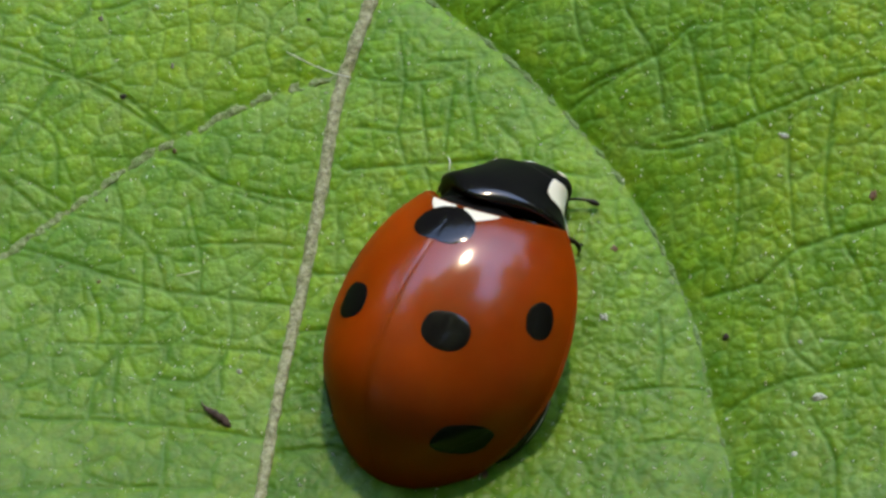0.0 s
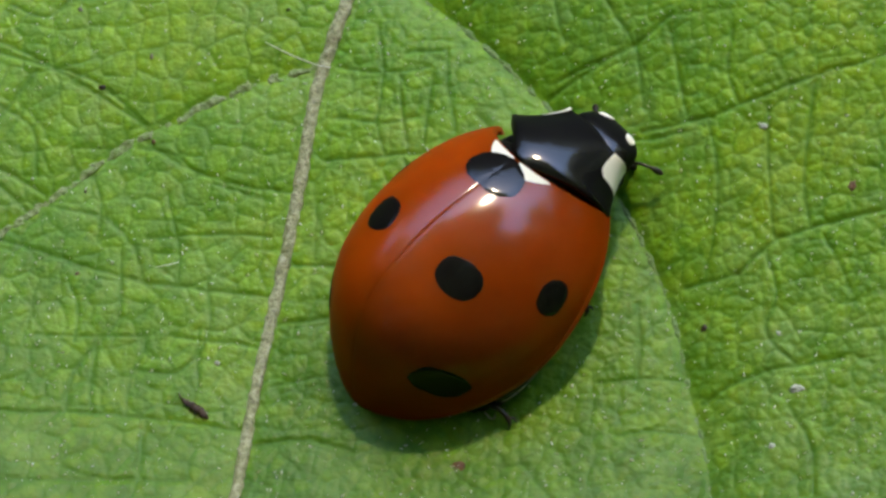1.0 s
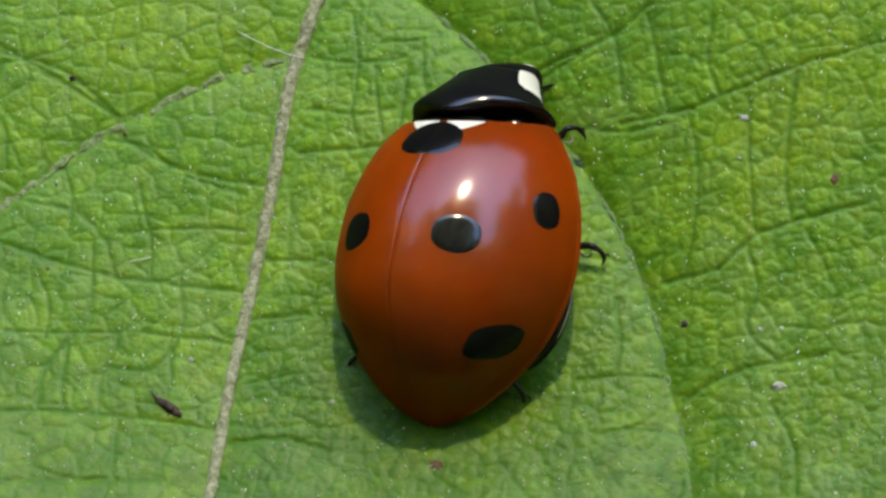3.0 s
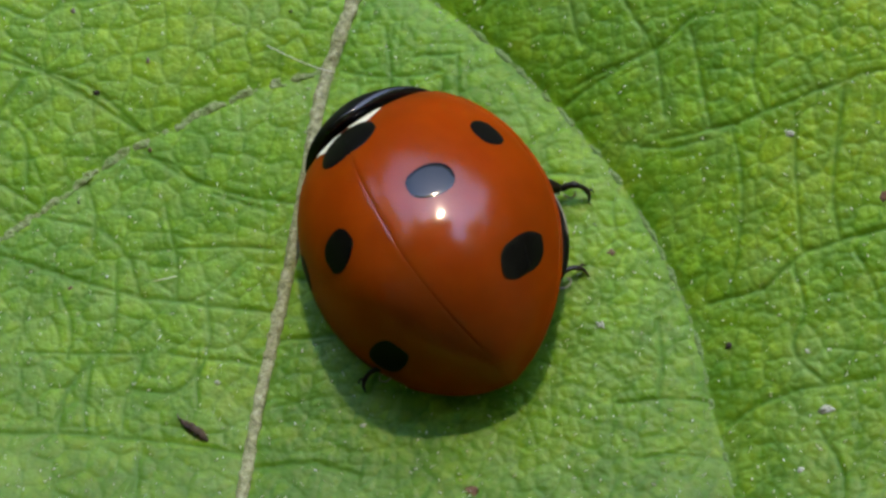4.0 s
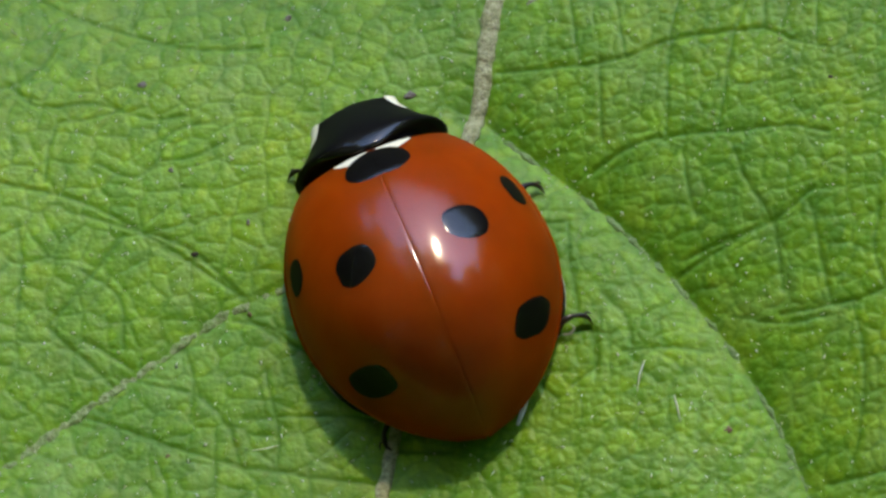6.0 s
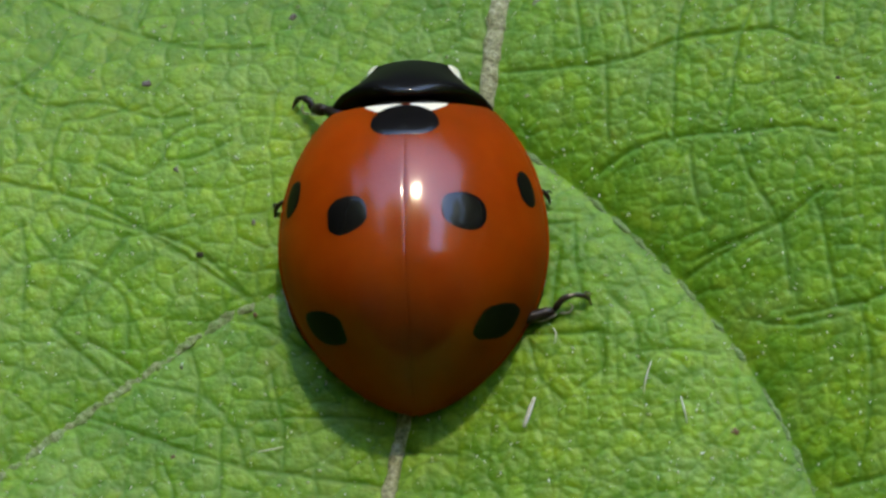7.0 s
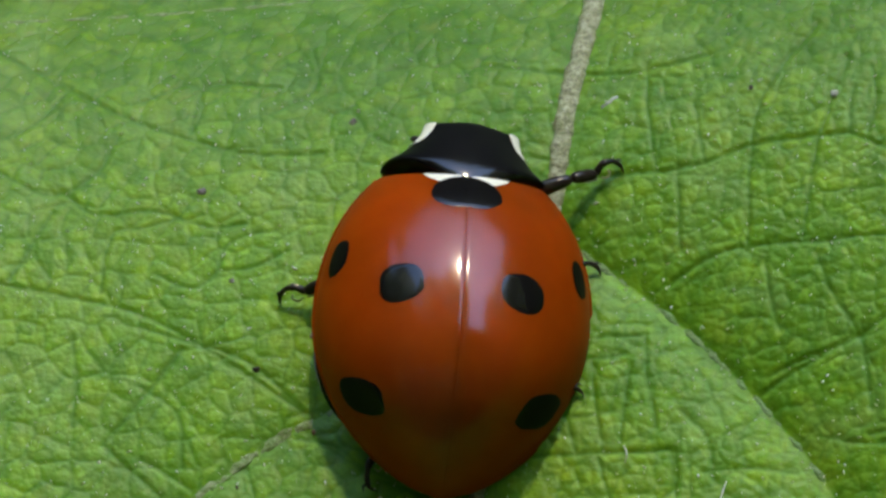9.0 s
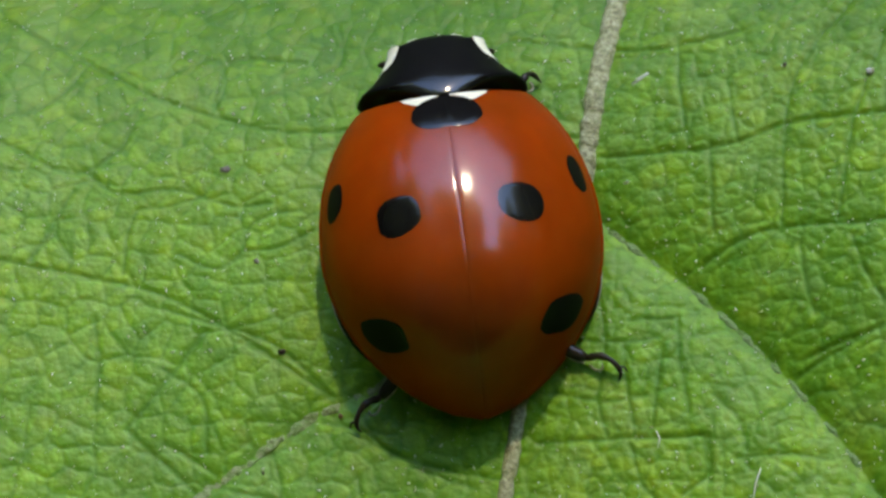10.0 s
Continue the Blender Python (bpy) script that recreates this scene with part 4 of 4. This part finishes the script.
# each foot: seconds, direction from straight ahead, distance from the hip, height
FEET = {
    ("front", -1): [(0.0, 72, 1.19, -0.18), (0.5, 59, 1.09, -0.16), (1.0, 71, 1.01, -0.5), (1.5, 74, 1.06, -1.13), (1.8, 84, 1.3, -1.04), (2.0, 81, 1.21, -1.12), (2.5, 76, 1.43, -0.53), (2.7, 68, 1.26, -0.21), (3.8, 89, 0.63, 0.66), (4.0, 94, 0.73, 0.72), (4.5, 74, 0.72, 0.44), (5.0, 101, 0.7, 0.71), (5.5, 93, 0.7, 0.6), (6.0, 40, 1.28, 0.08), (6.2, 61, 1.86, -0.04), (7.3, 59, 2.13, -0.53), (7.5, 55, 1.99, -0.27), (8.0, 56, 1.12, -0.55), (8.3, 45, 1.91, -0.8), (8.5, 39, 1.71, -0.79), (9.0, 36, 1.29, -0.84), (9.2, 50, 1.23, -0.82), (9.5, 48, 1.12, -0.85), (10.0, 37, 1.38, -1.07)],
    ("middle", -1): [(0.0, 108, 1.44, 0.49), (0.5, 102, 1.34, 0.32), (1.0, 110, 1.32, 0.14), (1.5, 110, 1.36, -0.37), (1.8, 110, 1.58, -0.23), (2.0, 108, 1.54, -0.38), (2.5, 105, 1.35, 0.43), (2.7, 103, 1.42, 0.47), (3.8, 123, 1.3, 0.85), (4.0, 123, 1.38, 0.84), (4.5, 111, 1.29, 0.48), (5.0, 125, 1.39, 0.82), (5.5, 122, 1.36, 0.74), (6.0, 105, 1.27, 0.12), (6.2, 108, 1.21, 0.03), (7.3, 82, 1.73, -0.21), (7.5, 80, 1.63, -0.02), (8.0, 60, 1.49, -0.33), (8.3, 53, 1.87, -0.54), (8.5, 64, 1.82, -0.51), (9.0, 103, 2.53, -0.8), (9.2, 110, 2.69, -0.69), (9.5, 78, 1.86, -0.69), (10.0, 96, 1.22, -0.47)],
    ("hind", -1): [(0.0, 148, 0.85, 1.23), (0.5, 134, 0.86, 0.77), (1.0, 145, 0.88, 0.71), (1.5, 142, 0.88, 0.41), (1.8, 137, 0.97, 0.55), (2.0, 134, 0.93, 0.39), (2.5, 139, 0.75, 1.01), (2.7, 134, 0.92, 0.88), (3.8, 90, 1.77, 1.0), (4.0, 84, 1.77, 0.87), (4.5, 162, 2.02, 0.26), (5.0, 148, 1.66, 0.46), (5.5, 108, 1.5, 0.56), (6.0, 137, 1.28, 0.16), (6.2, 138, 0.91, 0.31), (7.3, 134, 0.87, 0.2), (7.5, 146, 0.87, 0.17), (8.0, 141, 1.51, 0.38), (8.3, 138, 1.44, 0.16), (8.5, 151, 1.47, 0.14), (9.0, 172, 1.51, -0.0), (9.2, 120, 1.17, -0.18), (9.5, 133, 1.63, -0.03), (10.0, 136, 2.06, 0.08)],
    ("front", 1): [(0.0, 88, 1.07, -1.18), (0.5, 63, 0.57, -0.81), (1.0, 39, 0.5, -1.12), (1.5, 37, 0.52, -1.25), (1.8, 36, 1.76, -1.59), (2.0, 30, 0.7, -1.26), (2.5, 0, 0.61, -1.87), (2.7, 36, 1.42, -1.42), (3.8, 88, 1.25, -0.45), (4.0, 62, 0.74, -0.03), (4.5, 44, 1.44, -0.33), (5.0, 56, 1.52, -0.24), (5.5, 108, 1.97, -0.47), (6.0, 57, 0.96, -0.14), (6.2, 65, 1.01, -0.18), (7.3, 58, 1.03, -0.46), (7.5, 50, 1.0, -0.51), (8.0, 78, 1.62, -0.18), (8.3, 67, 1.39, -0.23), (8.5, 63, 1.45, -0.35), (9.0, 67, 2.55, 0.46), (9.2, 69, 1.53, 0.1), (9.5, 68, 0.92, -0.14), (10.0, 49, 1.76, -0.65)],
    ("middle", 1): [(0.0, 85, 0.7, -0.75), (0.5, 76, 1.19, -0.68), (1.0, 92, 1.06, -0.62), (1.5, 109, 1.26, -0.45), (1.8, 20, 0.82, -0.86), (2.0, 45, 1.6, -0.73), (2.5, 81, 0.5, -1.3), (2.7, 98, 1.51, -1.37), (3.8, 131, 2.39, -0.91), (4.0, 136, 2.85, -0.91), (4.5, 88, 1.51, -0.55), (5.0, 107, 1.51, -0.51), (5.5, 81, 1.63, -0.61), (6.0, 83, 1.72, 0.01), (6.2, 94, 1.44, 0.26), (7.3, 90, 1.47, 0.05), (7.5, 99, 1.53, -0.08), (8.0, 111, 1.78, 0.25), (8.3, 123, 2.54, 0.36), (8.5, 119, 2.48, 0.17), (9.0, 74, 1.58, 0.32), (9.2, 70, 1.48, 0.25), (9.5, 107, 1.69, 0.38), (10.0, 97, 1.3, -0.29)],
    ("hind", 1): [(0.0, 63, 1.38, 0.0), (0.5, 58, 1.89, -0.12), (1.0, 84, 1.92, 0.16), (1.5, 74, 2.3, 0.27), (1.8, 52, 3.07, -0.19), (2.0, 43, 3.2, -0.15), (2.5, 63, 1.67, -0.57), (2.7, 117, 0.96, -0.06), (3.8, 142, 1.54, -0.53), (4.0, 92, 1.32, -0.65), (4.5, 86, 2.24, -0.73), (5.0, 89, 1.46, -0.58), (5.5, 125, 2.04, -0.46), (6.0, 90, 1.85, 0.27), (6.2, 91, 2.12, 0.59), (7.3, 68, 2.75, 0.43), (7.5, 66, 1.68, 0.18), (8.0, 124, 1.47, 0.89), (8.3, 138, 1.81, 0.87), (8.5, 106, 1.27, 0.56), (9.0, 64, 1.84, 0.76), (9.2, 65, 1.94, 0.78), (9.5, 89, 1.73, 0.87), (10.0, 125, 2.11, 0.65)],
}


def motions():
    walk(ladybird, [(t, pose(x * U, y * U, z * U, a, b, c)) for t, x, y, z, a, b, c in BUG])
    shield, head = neck
    def nod(a, turn, d):
        return HINGE @ pose(0, -0.4 * d * U, 0, a, 0, turn) @ HINGE.inverted()
    walk(shield, [(t, nod(a, turn, d)) for t, a, b, turn, d in NECK])
    walk(head, [(t, nod(a, turn, d) @ NAPE @ pose(0, -0.2 * d * U, 0, b, 0, 0) @ NAPE.inverted()) for t, a, b, turn, d in NECK])
    for (n, s), leg in legs.items():
        (x, y, z), _, reach = LEGS[n]
        rows = []
        for t, yaw, d, foot in FEET[n, s]:
            back = d - reach * 1.13
            a = radians(yaw)
            m = pose((s * (x + back * math.sin(a))) * U, (y + back * math.cos(a)) * U, z * U, 0, 0, -s * yaw)
            rows.append((t, m @ pose(0, 0, 0, math.degrees(math.atan2(foot, reach)), 0, 0)))
        walk(leg, rows)


motions()
